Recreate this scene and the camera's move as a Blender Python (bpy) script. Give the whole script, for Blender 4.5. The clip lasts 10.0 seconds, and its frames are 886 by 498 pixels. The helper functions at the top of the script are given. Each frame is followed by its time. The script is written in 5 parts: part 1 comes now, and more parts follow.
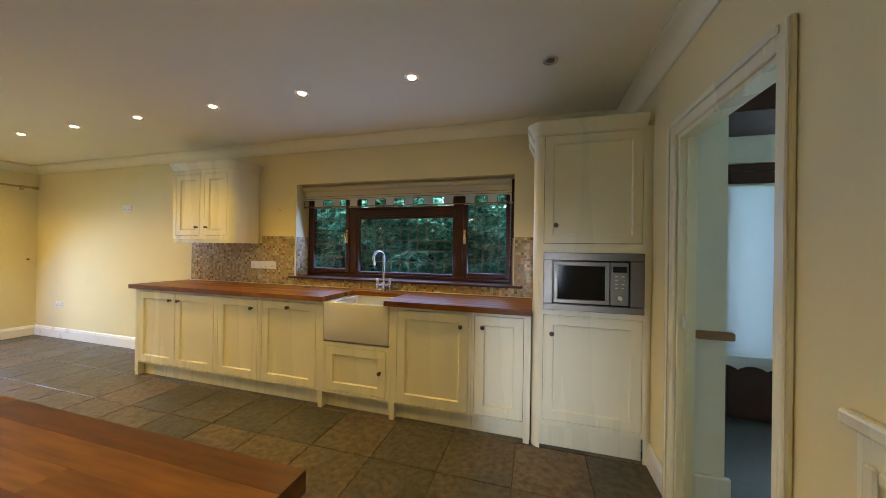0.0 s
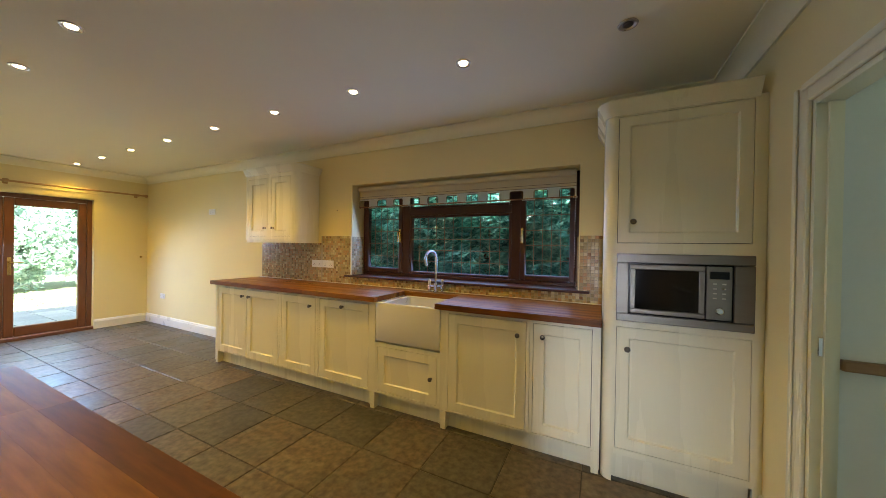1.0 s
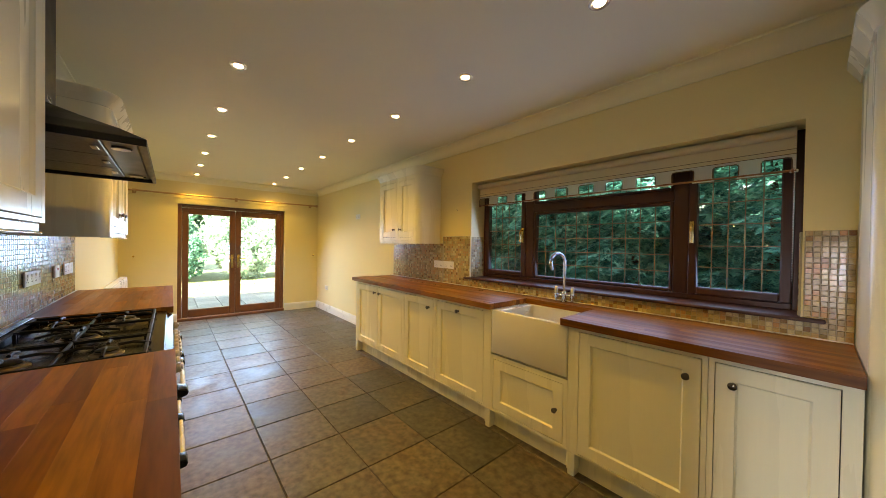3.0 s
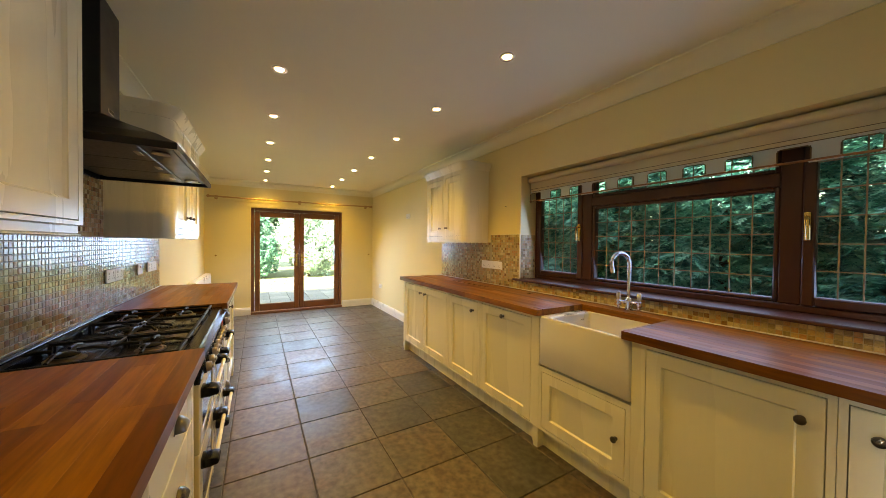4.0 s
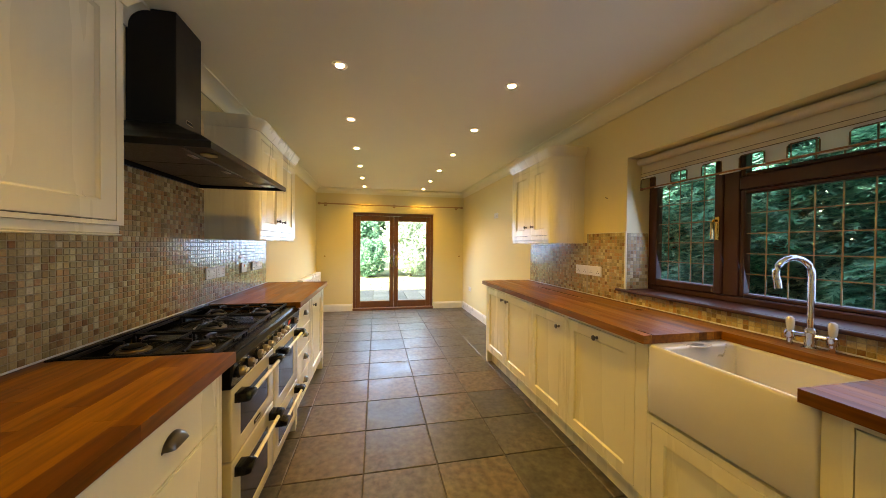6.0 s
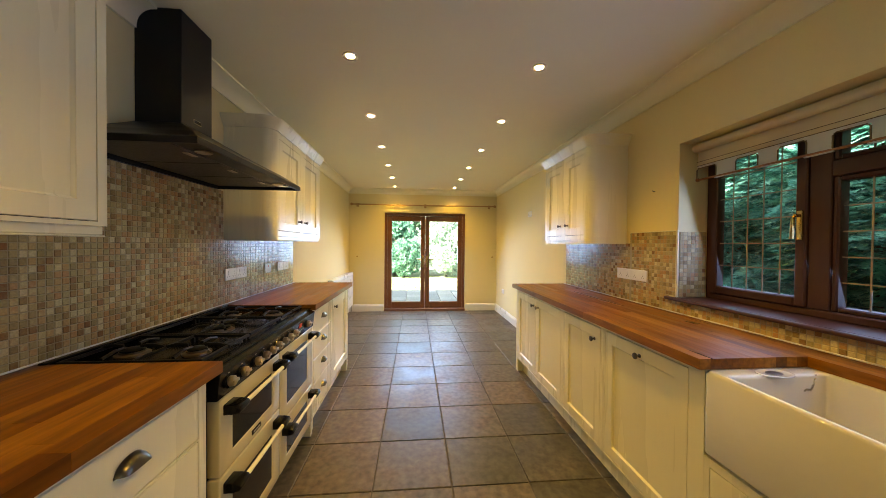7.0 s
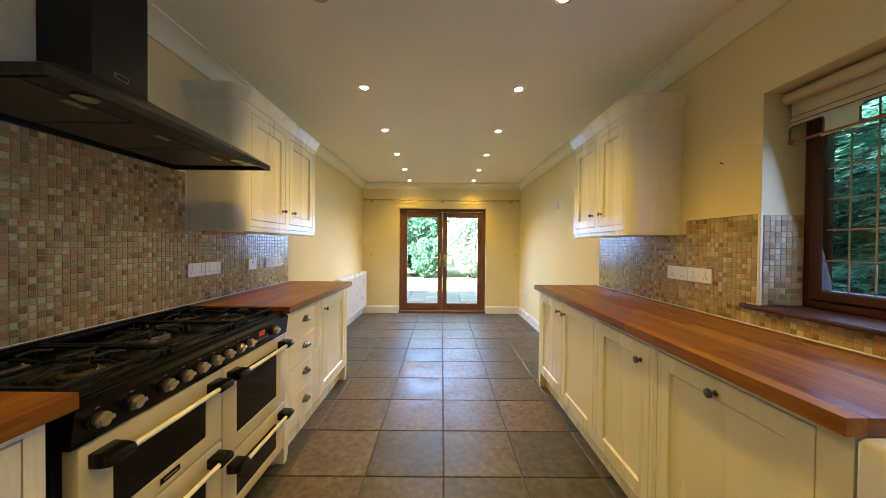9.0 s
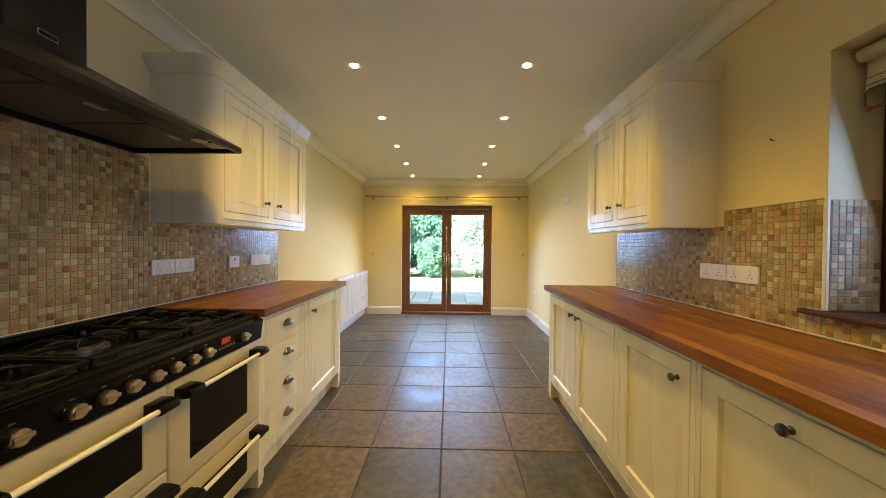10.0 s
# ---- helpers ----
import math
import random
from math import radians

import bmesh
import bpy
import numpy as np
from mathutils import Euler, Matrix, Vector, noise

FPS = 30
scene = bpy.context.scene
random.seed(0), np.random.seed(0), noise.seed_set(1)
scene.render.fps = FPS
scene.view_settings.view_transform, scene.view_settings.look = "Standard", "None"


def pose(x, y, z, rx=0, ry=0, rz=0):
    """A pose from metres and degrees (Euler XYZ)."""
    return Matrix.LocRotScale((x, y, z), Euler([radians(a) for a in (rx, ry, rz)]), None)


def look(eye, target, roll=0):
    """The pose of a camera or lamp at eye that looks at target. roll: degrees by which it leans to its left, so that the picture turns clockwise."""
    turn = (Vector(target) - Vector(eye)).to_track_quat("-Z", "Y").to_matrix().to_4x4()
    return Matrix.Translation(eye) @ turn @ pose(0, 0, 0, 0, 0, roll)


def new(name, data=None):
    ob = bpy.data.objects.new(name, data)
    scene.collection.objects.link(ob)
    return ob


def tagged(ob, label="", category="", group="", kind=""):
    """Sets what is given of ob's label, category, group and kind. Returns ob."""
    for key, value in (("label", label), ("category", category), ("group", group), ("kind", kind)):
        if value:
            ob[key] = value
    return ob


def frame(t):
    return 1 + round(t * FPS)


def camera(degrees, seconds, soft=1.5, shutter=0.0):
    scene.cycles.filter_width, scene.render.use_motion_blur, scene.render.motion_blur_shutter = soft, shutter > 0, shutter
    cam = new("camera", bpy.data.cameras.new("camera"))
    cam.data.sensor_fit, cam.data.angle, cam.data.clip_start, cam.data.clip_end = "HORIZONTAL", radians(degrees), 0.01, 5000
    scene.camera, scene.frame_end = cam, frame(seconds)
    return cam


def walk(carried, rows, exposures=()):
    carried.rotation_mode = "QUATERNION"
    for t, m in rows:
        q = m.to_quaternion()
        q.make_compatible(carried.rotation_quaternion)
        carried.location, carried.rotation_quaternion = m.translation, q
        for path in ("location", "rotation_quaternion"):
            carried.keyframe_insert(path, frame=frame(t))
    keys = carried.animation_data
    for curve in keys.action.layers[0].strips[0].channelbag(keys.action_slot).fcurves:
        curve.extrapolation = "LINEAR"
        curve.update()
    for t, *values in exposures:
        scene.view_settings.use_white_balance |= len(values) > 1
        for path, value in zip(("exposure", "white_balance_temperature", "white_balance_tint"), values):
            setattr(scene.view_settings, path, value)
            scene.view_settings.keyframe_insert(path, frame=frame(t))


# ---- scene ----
cam = camera(108.6, 10.0, 0.85)
PATH = [
    (0, (0.148, 0.155, 1.301), (-0.406, 2.077, 1.308), 0.9),
    (0.5, (0.127, 0.232, 1.314), (-0.579, 2.103, 1.309), 0.9),
    (1, (0.113, 0.314, 1.316), (-0.768, 2.11, 1.306), 0.9),
    (1.5, (0.09, 0.387, 1.318), (-0.958, 2.091, 1.306), 0.9),
    (2, (0.068, 0.463, 1.324), (-1.154, 2.046, 1.309), 0.9),
    (2.5, (0.044, 0.547, 1.322), (-1.341, 1.989, 1.305), 0.9),
    (3, (0.015, 0.617, 1.323), (-1.505, 1.917, 1.301), 0.9),
    (4.5, (-0.08, 0.91, 1.327), (-1.887, 1.766, 1.294), 0.6),
    (5, (-0.124, 0.992, 1.319), (-1.995, 1.7, 1.291), 0.7),
    (5.5, (-0.189, 1.066, 1.316), (-2.109, 1.625, 1.29), 0.6),
    (7, (-0.41, 1.301, 1.324), (-2.402, 1.477, 1.296), 0.5),
    (7.5, (-0.502, 1.364, 1.321), (-2.499, 1.473, 1.293), 0.5),
    (8, (-0.606, 1.417, 1.31), (-2.605, 1.481, 1.282), 0.5),
    (8.5, (-0.724, 1.454, 1.29), (-2.724, 1.481, 1.263), 0.5),
    (9, (-0.827, 1.495, 1.267), (-2.827, 1.502, 1.243), 0.5),
    (9.5, (-0.94, 1.531, 1.245), (-2.94, 1.526, 1.224), 0.5),
    (10, (-1.067, 1.551, 1.236), (-3.066, 1.512, 1.213), 0.5),
]
walk(cam, [(t, look(eye, target, roll)) for t, eye, target, roll in PATH], [(0, 3.42, 7450, 9), (1.2, 3.41, 7800, 9), (3.0, 3.40, 9400, 9), (5.5, 3.42, 10200, 12), (7.5, 3.40, 8400, 11), (10, 3.39, 7500, 10)])

# world and sun: clear day, sun behind the house
SUN_EL, SUN_TURN = 37.5, 140.2
world = bpy.data.worlds.new("world")
scene.world = world
world.use_nodes = True
wn = world.node_tree.nodes
sky = wn.new("ShaderNodeTexSky")
sky.sky_type = "NISHITA"
sky.sun_disc = False
sky.sun_elevation = radians(SUN_EL)
sky.sun_rotation = radians(SUN_TURN)
wn["Background"].inputs[1].default_value = 0.15
world.node_tree.links.new(sky.outputs[0], wn["Background"].inputs[0])
sun = new("sun", bpy.data.lights.new("sun", "SUN"))
sun.data.energy, sun.data.angle, sun.data.color = 5.0, radians(0.5), (0.90, 0.97, 1.0)
sun.matrix_world = look((5, -6, 6), (0, 0, 0))

SPOT_POWER = 2.5
SPOT_COLOR = (1.0, 0.645, 0.105)
WINDOW_POWER, DOOR_POWER, HALL_POWER = 1.4, 7.0, 0.2
DAY_COLOR = (0.26, 0.43, 1.0)


def area(name, eye, target, w, h, power, spread=180, color=DAY_COLOR):
    a = new(name, bpy.data.lights.new(name, "AREA"))
    a.data.shape, a.data.size, a.data.size_y = "RECTANGLE", w, h
    a.data.energy, a.data.color = power, color
    a.data.spread = radians(spread)
    a.matrix_world = look(eye, target)
    return a


area("window_daylight", (-1.15, 3.10, 1.37), (-1.15, 2.0, 1.05), 2.15, 0.68, WINDOW_POWER)
area("door_daylight", (-6.79, 1.5, 1.30), (-5.76, 1.5, 0.15), 1.45, 1.1, DOOR_POWER, 150, (0.26, 0.46, 1.0))
area("utility_daylight", (1.8, 3.34, 1.1), (1.75, 2.0, 1.0), 0.34, 1.5, 0.6, 180, (0.36, 0.58, 1.0))
area("utility_daylight", (2.5, 3.34, 1.5), (2.4, 2.0, 1.2), 0.6, 0.9, 8.5, 180, (0.48, 0.72, 0.95))
area("hall_daylight", (0.50, -4.5, 0.70), (0.10, 2.4, 0.40), 0.4, 1.0, HALL_POWER, 16, (0.55, 0.68, 1.0))

# ---- materials ----
def mat(name, color, rough=0.5, metal=0.0, var=0.06, scale=8.0, bump=0.0, bscale=60.0, coat=0.0, stretch=(1, 1, 1), spec=0.5):
    """A painted or plain surface: colour with two scales of noise, uneven gloss and fine relief."""
    m = bpy.data.materials.new(name)
    m.use_nodes = True
    n, l = m.node_tree.nodes, m.node_tree.links
    b = n["Principled BSDF"]
    b.inputs["Roughness"].default_value, b.inputs["Metallic"].default_value = rough, metal
    b.inputs["Coat Weight"].default_value = coat
    b.inputs["Specular IOR Level"].default_value = spec
    tc, mp = n.new("ShaderNodeTexCoord"), n.new("ShaderNodeMapping")
    mp.inputs["Scale"].default_value = stretch
    l.new(tc.outputs["Object"], mp.inputs["Vector"])
    n1, n2 = n.new("ShaderNodeTexNoise"), n.new("ShaderNodeTexNoise")
    n1.inputs["Scale"].default_value, n1.inputs["Detail"].default_value = scale, 5
    n2.inputs["Scale"].default_value, n2.inputs["Detail"].default_value = bscale, 4
    for x in (n1, n2):
        l.new(mp.outputs[0], x.inputs["Vector"])
    mx = n.new("ShaderNodeMix")
    mx.data_type = "RGBA"
    mx.inputs["A"].default_value = (*[c * (1 - var) for c in color], 1)
    mx.inputs["B"].default_value = (*[min(1, c * (1 + var)) for c in color], 1)
    add = n.new("ShaderNodeMath")
    add.operation = "MULTIPLY_ADD"
    l.new(n2.outputs[0], add.inputs[0])
    add.inputs[1].default_value = 0.5
    l.new(n1.outputs[0], add.inputs[2])
    mr = n.new("ShaderNodeMapRange")
    mr.inputs[1].default_value, mr.inputs[2].default_value = 0.45, 1.05
    l.new(add.outputs[0], mr.inputs[0])
    l.new(mr.outputs[0], mx.inputs["Factor"])
    l.new(mx.outputs["Result"], b.inputs["Base Color"])
    r = n.new("ShaderNodeMapRange")
    r.inputs[1].default_value, r.inputs[2].default_value = 0.3, 0.7
    r.inputs[3].default_value, r.inputs[4].default_value = rough * 0.85, min(1, rough * 1.15)
    l.new(n1.outputs[0], r.inputs[0])
    l.new(r.outputs[0], b.inputs["Roughness"])
    if bump:
        bp = n.new("ShaderNodeBump")
        bp.inputs["Strength"].default_value, bp.inputs["Distance"].default_value = bump, 0.002
        l.new(n2.outputs[0], bp.inputs["Height"])
        l.new(bp.outputs[0], b.inputs["Normal"])
    return m


def ramp_mat(name, stops, rough, per_island, rvar=0.5, bump=0.3, scale=18.0, fine=90.0, stretch=(1, 1, 1), shade=0.3, coat=0.0, spread=1.0):
    """Pieces that each take a colour of their own, with grain or mottling inside each piece."""
    m = bpy.data.materials.new(name)
    m.use_nodes = True
    n, l = m.node_tree.nodes, m.node_tree.links
    b = n["Principled BSDF"]
    b.inputs["Coat Weight"].default_value = coat
    if per_island:
        rnd = n.new("ShaderNodeNewGeometry").outputs["Random Per Island"]
    else:
        rnd = n.new("ShaderNodeObjectInfo").outputs["Random"]
    tc, mp = n.new("ShaderNodeTexCoord"), n.new("ShaderNodeMapping")
    mp.inputs["Scale"].default_value = stretch
    l.new(tc.outputs["Object"], mp.inputs["Vector"])
    off = n.new("ShaderNodeVectorMath")
    off.operation = "SCALE"
    cb = n.new("ShaderNodeCombineXYZ")
    for k in range(3):
        l.new(rnd, cb.inputs[k])
    l.new(cb.outputs[0], off.inputs[0])
    off.inputs["Scale"].default_value = 37.0
    l.new(off.outputs[0], mp.inputs["Location"])
    n1, n2 = n.new("ShaderNodeTexNoise"), n.new("ShaderNodeTexNoise")
    n1.inputs["Scale"].default_value, n1.inputs["Detail"].default_value = scale, 6
    n1.inputs["Distortion"].default_value = 0.6
    n2.inputs["Scale"].default_value, n2.inputs["Detail"].default_value = fine, 9
    for x in (n1, n2):
        l.new(mp.outputs[0], x.inputs["Vector"])
    mixv = n.new("ShaderNodeMath")
    mixv.operation = "MULTIPLY_ADD"
    sub = n.new("ShaderNodeMath")
    sub.operation = "SUBTRACT"
    l.new(n1.outputs[0], sub.inputs[0])
    sub.inputs[1].default_value = 0.5
    l.new(sub.outputs[0], mixv.inputs[0])
    mixv.inputs[1].default_value = rvar
    sp = n.new("ShaderNodeMapRange")
    sp.inputs[3].default_value, sp.inputs[4].default_value = 0.5 - spread / 2, 0.5 + spread / 2
    l.new(rnd, sp.inputs[0])
    l.new(sp.outputs[0], mixv.inputs[2])
    rp = n.new("ShaderNodeValToRGB")
    el = rp.color_ramp.elements
    while len(el) < len(stops):
        el.new(0.5)
    for e, (p, c) in zip(el, stops):
        e.position, e.color = p, (*c, 1)
    l.new(mixv.outputs[0], rp.inputs[0])
    dk = n.new("ShaderNodeMix")
    dk.data_type, dk.blend_type = "RGBA", "MULTIPLY"
    dk.inputs["Factor"].default_value = 1.0
    g = n.new("ShaderNodeMapRange")
    g.inputs[1].default_value, g.inputs[2].default_value = 0.3, 0.7
    g.inputs[3].default_value, g.inputs[4].default_value = 1 - shade, 1 + shade * 0.6
    l.new(n2.outputs[0], g.inputs[0])
    l.new(rp.outputs[0], dk.inputs["A"])
    l.new(g.outputs[0], dk.inputs["B"])
    l.new(dk.outputs["Result"], b.inputs["Base Color"])
    r = n.new("ShaderNodeMapRange")
    r.inputs[1].default_value, r.inputs[2].default_value = 0.3, 0.7
    r.inputs[3].default_value, r.inputs[4].default_value = rough * 0.75, min(1, rough * 1.3)
    l.new(n1.outputs[0], r.inputs[0])
    l.new(r.outputs[0], b.inputs["Roughness"])
    if bump:
        bp = n.new("ShaderNodeBump")
        bp.inputs["Strength"].default_value, bp.inputs["Distance"].default_value = bump, 0.004
        l.new(n1.outputs[0], bp.inputs["Height"])
        l.new(bp.outputs[0], b.inputs["Normal"])
    return m


def glow_mat(name, color, power):
    m = bpy.data.materials.new(name)
    m.use_nodes = True
    b = m.node_tree.nodes["Principled BSDF"]
    b.inputs["Base Color"].default_value = (*color, 1)
    b.inputs["Emission Color"].default_value = (*color, 1)
    b.inputs["Emission Strength"].default_value = power
    return m


def glass_mat(name, tint=(0.97, 1.0, 0.98)):
    m = bpy.data.materials.new(name)
    m.use_nodes = True
    n, l = m.node_tree.nodes, m.node_tree.links
    n.remove(n["Principled BSDF"])
    tr, gl, mx = n.new("ShaderNodeBsdfTransparent"), n.new("ShaderNodeBsdfGlossy"), n.new("ShaderNodeMixShader")
    tr.inputs[0].default_value = (*tint, 1)
    gl.inputs["Roughness"].default_value = 0.01
    fr = n.new("ShaderNodeFresnel")
    fr.inputs[0].default_value = 1.22
    l.new(fr.outputs[0], mx.inputs[0])
    l.new(tr.outputs[0], mx.inputs[1])
    l.new(gl.outputs[0], mx.inputs[2])
    l.new(mx.outputs[0], n["Material Output"].inputs[0])
    return m


def cloth_mat(name, color, through_share):
    m = bpy.data.materials.new(name)
    m.use_nodes = True
    n, l = m.node_tree.nodes, m.node_tree.links
    b = n["Principled BSDF"]
    b.inputs["Base Color"].default_value = (*color, 1)
    b.inputs["Roughness"].default_value = 0.9
    w = n.new("ShaderNodeTexNoise")
    w.inputs["Scale"].default_value = 400
    bp = n.new("ShaderNodeBump")
    bp.inputs["Strength"].default_value, bp.inputs["Distance"].default_value = 0.2, 0.001
    l.new(w.outputs[0], bp.inputs["Height"])
    l.new(bp.outputs[0], b.inputs["Normal"])
    t, mx = n.new("ShaderNodeBsdfTranslucent"), n.new("ShaderNodeMixShader")
    t.inputs[0].default_value = (*color, 1)
    mx.inputs[0].default_value = through_share
    l.new(b.outputs[0], mx.inputs[1])
    l.new(t.outputs[0], mx.inputs[2])
    l.new(mx.outputs[0], n["Material Output"].inputs[0])
    return m


def leaf_mat(name, stops, rough=0.5, through_share=0.3):
    m = bpy.data.materials.new(name)
    m.use_nodes = True
    n, l = m.node_tree.nodes, m.node_tree.links
    b = n["Principled BSDF"]
    b.inputs["Roughness"].default_value = rough
    b.inputs["Specular IOR Level"].default_value = 0.2
    rp = n.new("ShaderNodeValToRGB")
    el = rp.color_ramp.elements
    while len(el) < len(stops):
        el.new(0.5)
    for e, (p, c) in zip(el, stops):
        e.position, e.color = p, (*c, 1)
    l.new(n.new("ShaderNodeNewGeometry").outputs["Random Per Island"], rp.inputs[0])
    l.new(rp.outputs[0], b.inputs["Base Color"])
    t, mx = n.new("ShaderNodeBsdfTranslucent"), n.new("ShaderNodeMixShader")
    l.new(rp.outputs[0], t.inputs[0])
    mx.inputs[0].default_value = through_share
    l.new(b.outputs[0], mx.inputs[1])
    l.new(t.outputs[0], mx.inputs[2])
    l.new(mx.outputs[0], n["Material Output"].inputs[0])
    return m


M_WALL = mat("cream_wall_paint", (0.80, 0.70, 0.40), 0.75, var=0.03, scale=2.0, bump=0.12, bscale=180)
M_CEIL = mat("white_ceiling_paint", (0.88, 0.84, 0.64), 0.85, var=0.02, scale=1.5, bump=0.1, bscale=150)
M_TRIM = mat("white_gloss_trim", (0.80, 0.79, 0.74), 0.3, var=0.03, scale=6)
M_CAB = mat("cream_cabinet_paint", (0.82, 0.78, 0.58), 0.28, var=0.025, scale=5, bump=0.045, bscale=90, stretch=(1, 1, 0.08))
M_GAP = mat("dark_gap", (0.05, 0.045, 0.035), 0.9)
M_GROUT_F = mat("floor_grout", (0.085, 0.072, 0.06), 0.9, var=0.2, bump=0.3)
M_GROUT = mat("cream_grout", (0.37, 0.32, 0.20), 0.85, var=0.08)
SLATE = [(0.0, (0.046, 0.046, 0.037)), (0.3, (0.076, 0.069, 0.053)), (0.55, (0.104, 0.087, 0.064)), (0.8, (0.124, 0.088, 0.059)), (1.0, (0.15, 0.122, 0.088))]
M_SLATE = ramp_mat("slate_tile", SLATE, 0.42, False, rvar=1.3, bump=0.9, scale=5.0, fine=26, shade=0.55, spread=0.65)
MOSAIC = [(0.0, (0.25, 0.125, 0.048)), (0.18, (0.31, 0.245, 0.11)), (0.38, (0.44, 0.355, 0.17)), (0.54, (0.50, 0.34, 0.15)), (0.70, (0.47, 0.25, 0.105)), (0.85, (0.55, 0.46, 0.24)), (1.0, (0.63, 0.545, 0.32))]
M_MOS = ramp_mat("mosaic_tile", MOSAIC, 0.16, False, rvar=0.25, bump=0.08, scale=50, fine=160, shade=0.18)
M_MOSJ = ramp_mat("mosaic_tile_rest", MOSAIC, 0.16, True, rvar=0.25, bump=0.08, scale=50, fine=160, shade=0.18)
OAK = [(0.0, (0.105, 0.032, 0.0045)), (0.35, (0.185, 0.063, 0.008)), (0.65, (0.265, 0.101, 0.0145)), (1.0, (0.375, 0.165, 0.032))]
M_STAVE = ramp_mat("oiled_wood_stave", OAK, 0.36, False, rvar=0.7, bump=0.12, scale=7, fine=60, stretch=(0.10, 1, 1), shade=0.36, spread=0.62)
M_STAVE.node_tree.nodes["Principled BSDF"].inputs["Specular IOR Level"].default_value = 0.22
M_MAHOG = mat("mahogany_frame", (0.055, 0.016, 0.008), 0.42, var=0.25, scale=4, bump=0.08, bscale=60, stretch=(1, 1, 0.1))
M_BROWN = mat("brown_door_frame", (0.17, 0.065, 0.026), 0.35, var=0.2, scale=4, bump=0.08, bscale=60, stretch=(1, 1, 0.1))
M_PINE = mat("pine_pole", (0.50, 0.30, 0.13), 0.4, var=0.15, scale=6, stretch=(1, 0.1, 1))
M_BLACK = mat("black_enamel", (0.004, 0.004, 0.005), 0.2, var=0.2, spec=0.2)
M_HOOD = mat("black_hood_metal", (0.007, 0.007, 0.008), 0.34, var=0.2, spec=0.3)
M_IRON = mat("cast_iron", (0.004, 0.004, 0.004), 0.5, spec=0.2, var=0.3, bump=0.3, bscale=200)
M_DKGLASS = mat("dark_oven_glass", (0.005, 0.005, 0.005), 0.08, var=0.1, spec=0.3)
M_COOK = mat("cream_enamel", (0.62, 0.54, 0.315), 0.22, var=0.02, coat=0.3)
M_STEEL = mat("brushed_steel", (0.17, 0.15, 0.12), 0.33, 1.0, var=0.08, scale=20, bump=0.05, bscale=200, stretch=(0.05, 1, 1))
M_CHROME = mat("chrome", (0.75, 0.75, 0.76), 0.08, 1.0, var=0.02)
M_PEWTER = mat("pewter", (0.15, 0.135, 0.115), 0.30, 1.0, var=0.15, bump=0.2)
M_NICKEL = mat("satin_nickel", (0.50, 0.44, 0.36), 0.3, 1.0, var=0.05)
M_BRONZE = mat("worn_knob_metal", (0.42, 0.35, 0.27), 0.3, 1.0, var=0.12)
M_FILTER = mat("hood_filter_mesh", (0.11, 0.10, 0.085), 0.4, 1.0, var=0.25, scale=60, bump=0.3, bscale=300)
M_BRASS = mat("brass", (0.60, 0.42, 0.16), 0.25, 1.0, var=0.1)
M_CERAM = mat("white_fireclay", (0.64, 0.625, 0.59), 0.12, var=0.02, coat=0.5)
M_PLAST = mat("white_plastic", (0.80, 0.79, 0.76), 0.4, var=0.02)
M_RED = mat("red_plastic", (0.5, 0.03, 0.02), 0.4)
M_RAD = mat("white_radiator_enamel", (0.80, 0.80, 0.79), 0.3, var=0.02)
M_LEAD = mat("lead_came", (0.34, 0.26, 0.20), 0.5, 0.6, var=0.15, bump=0.2)
M_GLASS = glass_mat("window_glass")
M_BLIND = cloth_mat("cream_blind_cloth", (0.78, 0.70, 0.52), 0.25)
M_BLINDW = cloth_mat("white_blind_cloth", (0.80, 0.80, 0.80), 0.45)
M_CORD = mat("brown_braid", (0.16, 0.10, 0.05), 0.8, var=0.3, scale=200)
M_DOWEL = mat("wooden_dowel", (0.30, 0.12, 0.05), 0.45, var=0.15)
M_LAMP = glow_mat("lamp_glow", (1.0, 0.86, 0.62), 6.0)
M_DISPLAY = glow_mat("orange_display", (0.5, 0.05, 0.01), 0.02)
M_PATIO = ramp_mat("patio_slab", [(0.0, (0.20, 0.20, 0.20)), (1.0, (0.34, 0.33, 0.31))], 0.8, False, rvar=0.4, bump=0.4)
M_GROUND = mat("garden_soil", (0.11, 0.085, 0.055), 0.95, var=0.35, scale=3, bump=0.5)
M_GRASS = leaf_mat("grass_blade", [(0.0, (0.22, 0.28, 0.13)), (0.6, (0.32, 0.36, 0.2)), (1.0, (0.45, 0.46, 0.3))])
M_LAWN = mat("lawn_thatch", (0.30, 0.32, 0.19), 0.95, var=0.3, scale=6, bump=0.6)
M_CONIF = leaf_mat("conifer_spray", [(0.0, (0.04, 0.18, 0.17)), (0.5, (0.15, 0.45, 0.40)), (1.0, (0.34, 0.68, 0.61))], 0.85, 0.45)
M_TREE = leaf_mat("tree_leaf", [(0.0, (0.04, 0.12, 0.08)), (0.5, (0.09, 0.21, 0.14)), (1.0, (0.18, 0.32, 0.21))], 0.7, 0.25)
M_SHRUB = leaf_mat("shrub_leaf", [(0.0, (0.05, 0.17, 0.12)), (0.5, (0.12, 0.30, 0.22)), (1.0, (0.28, 0.48, 0.38))], 0.5, 0.35)
# leaf colours lightened to carry the glare of full sun
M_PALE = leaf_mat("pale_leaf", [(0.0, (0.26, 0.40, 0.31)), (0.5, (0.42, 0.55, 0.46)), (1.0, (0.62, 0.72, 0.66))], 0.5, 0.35)
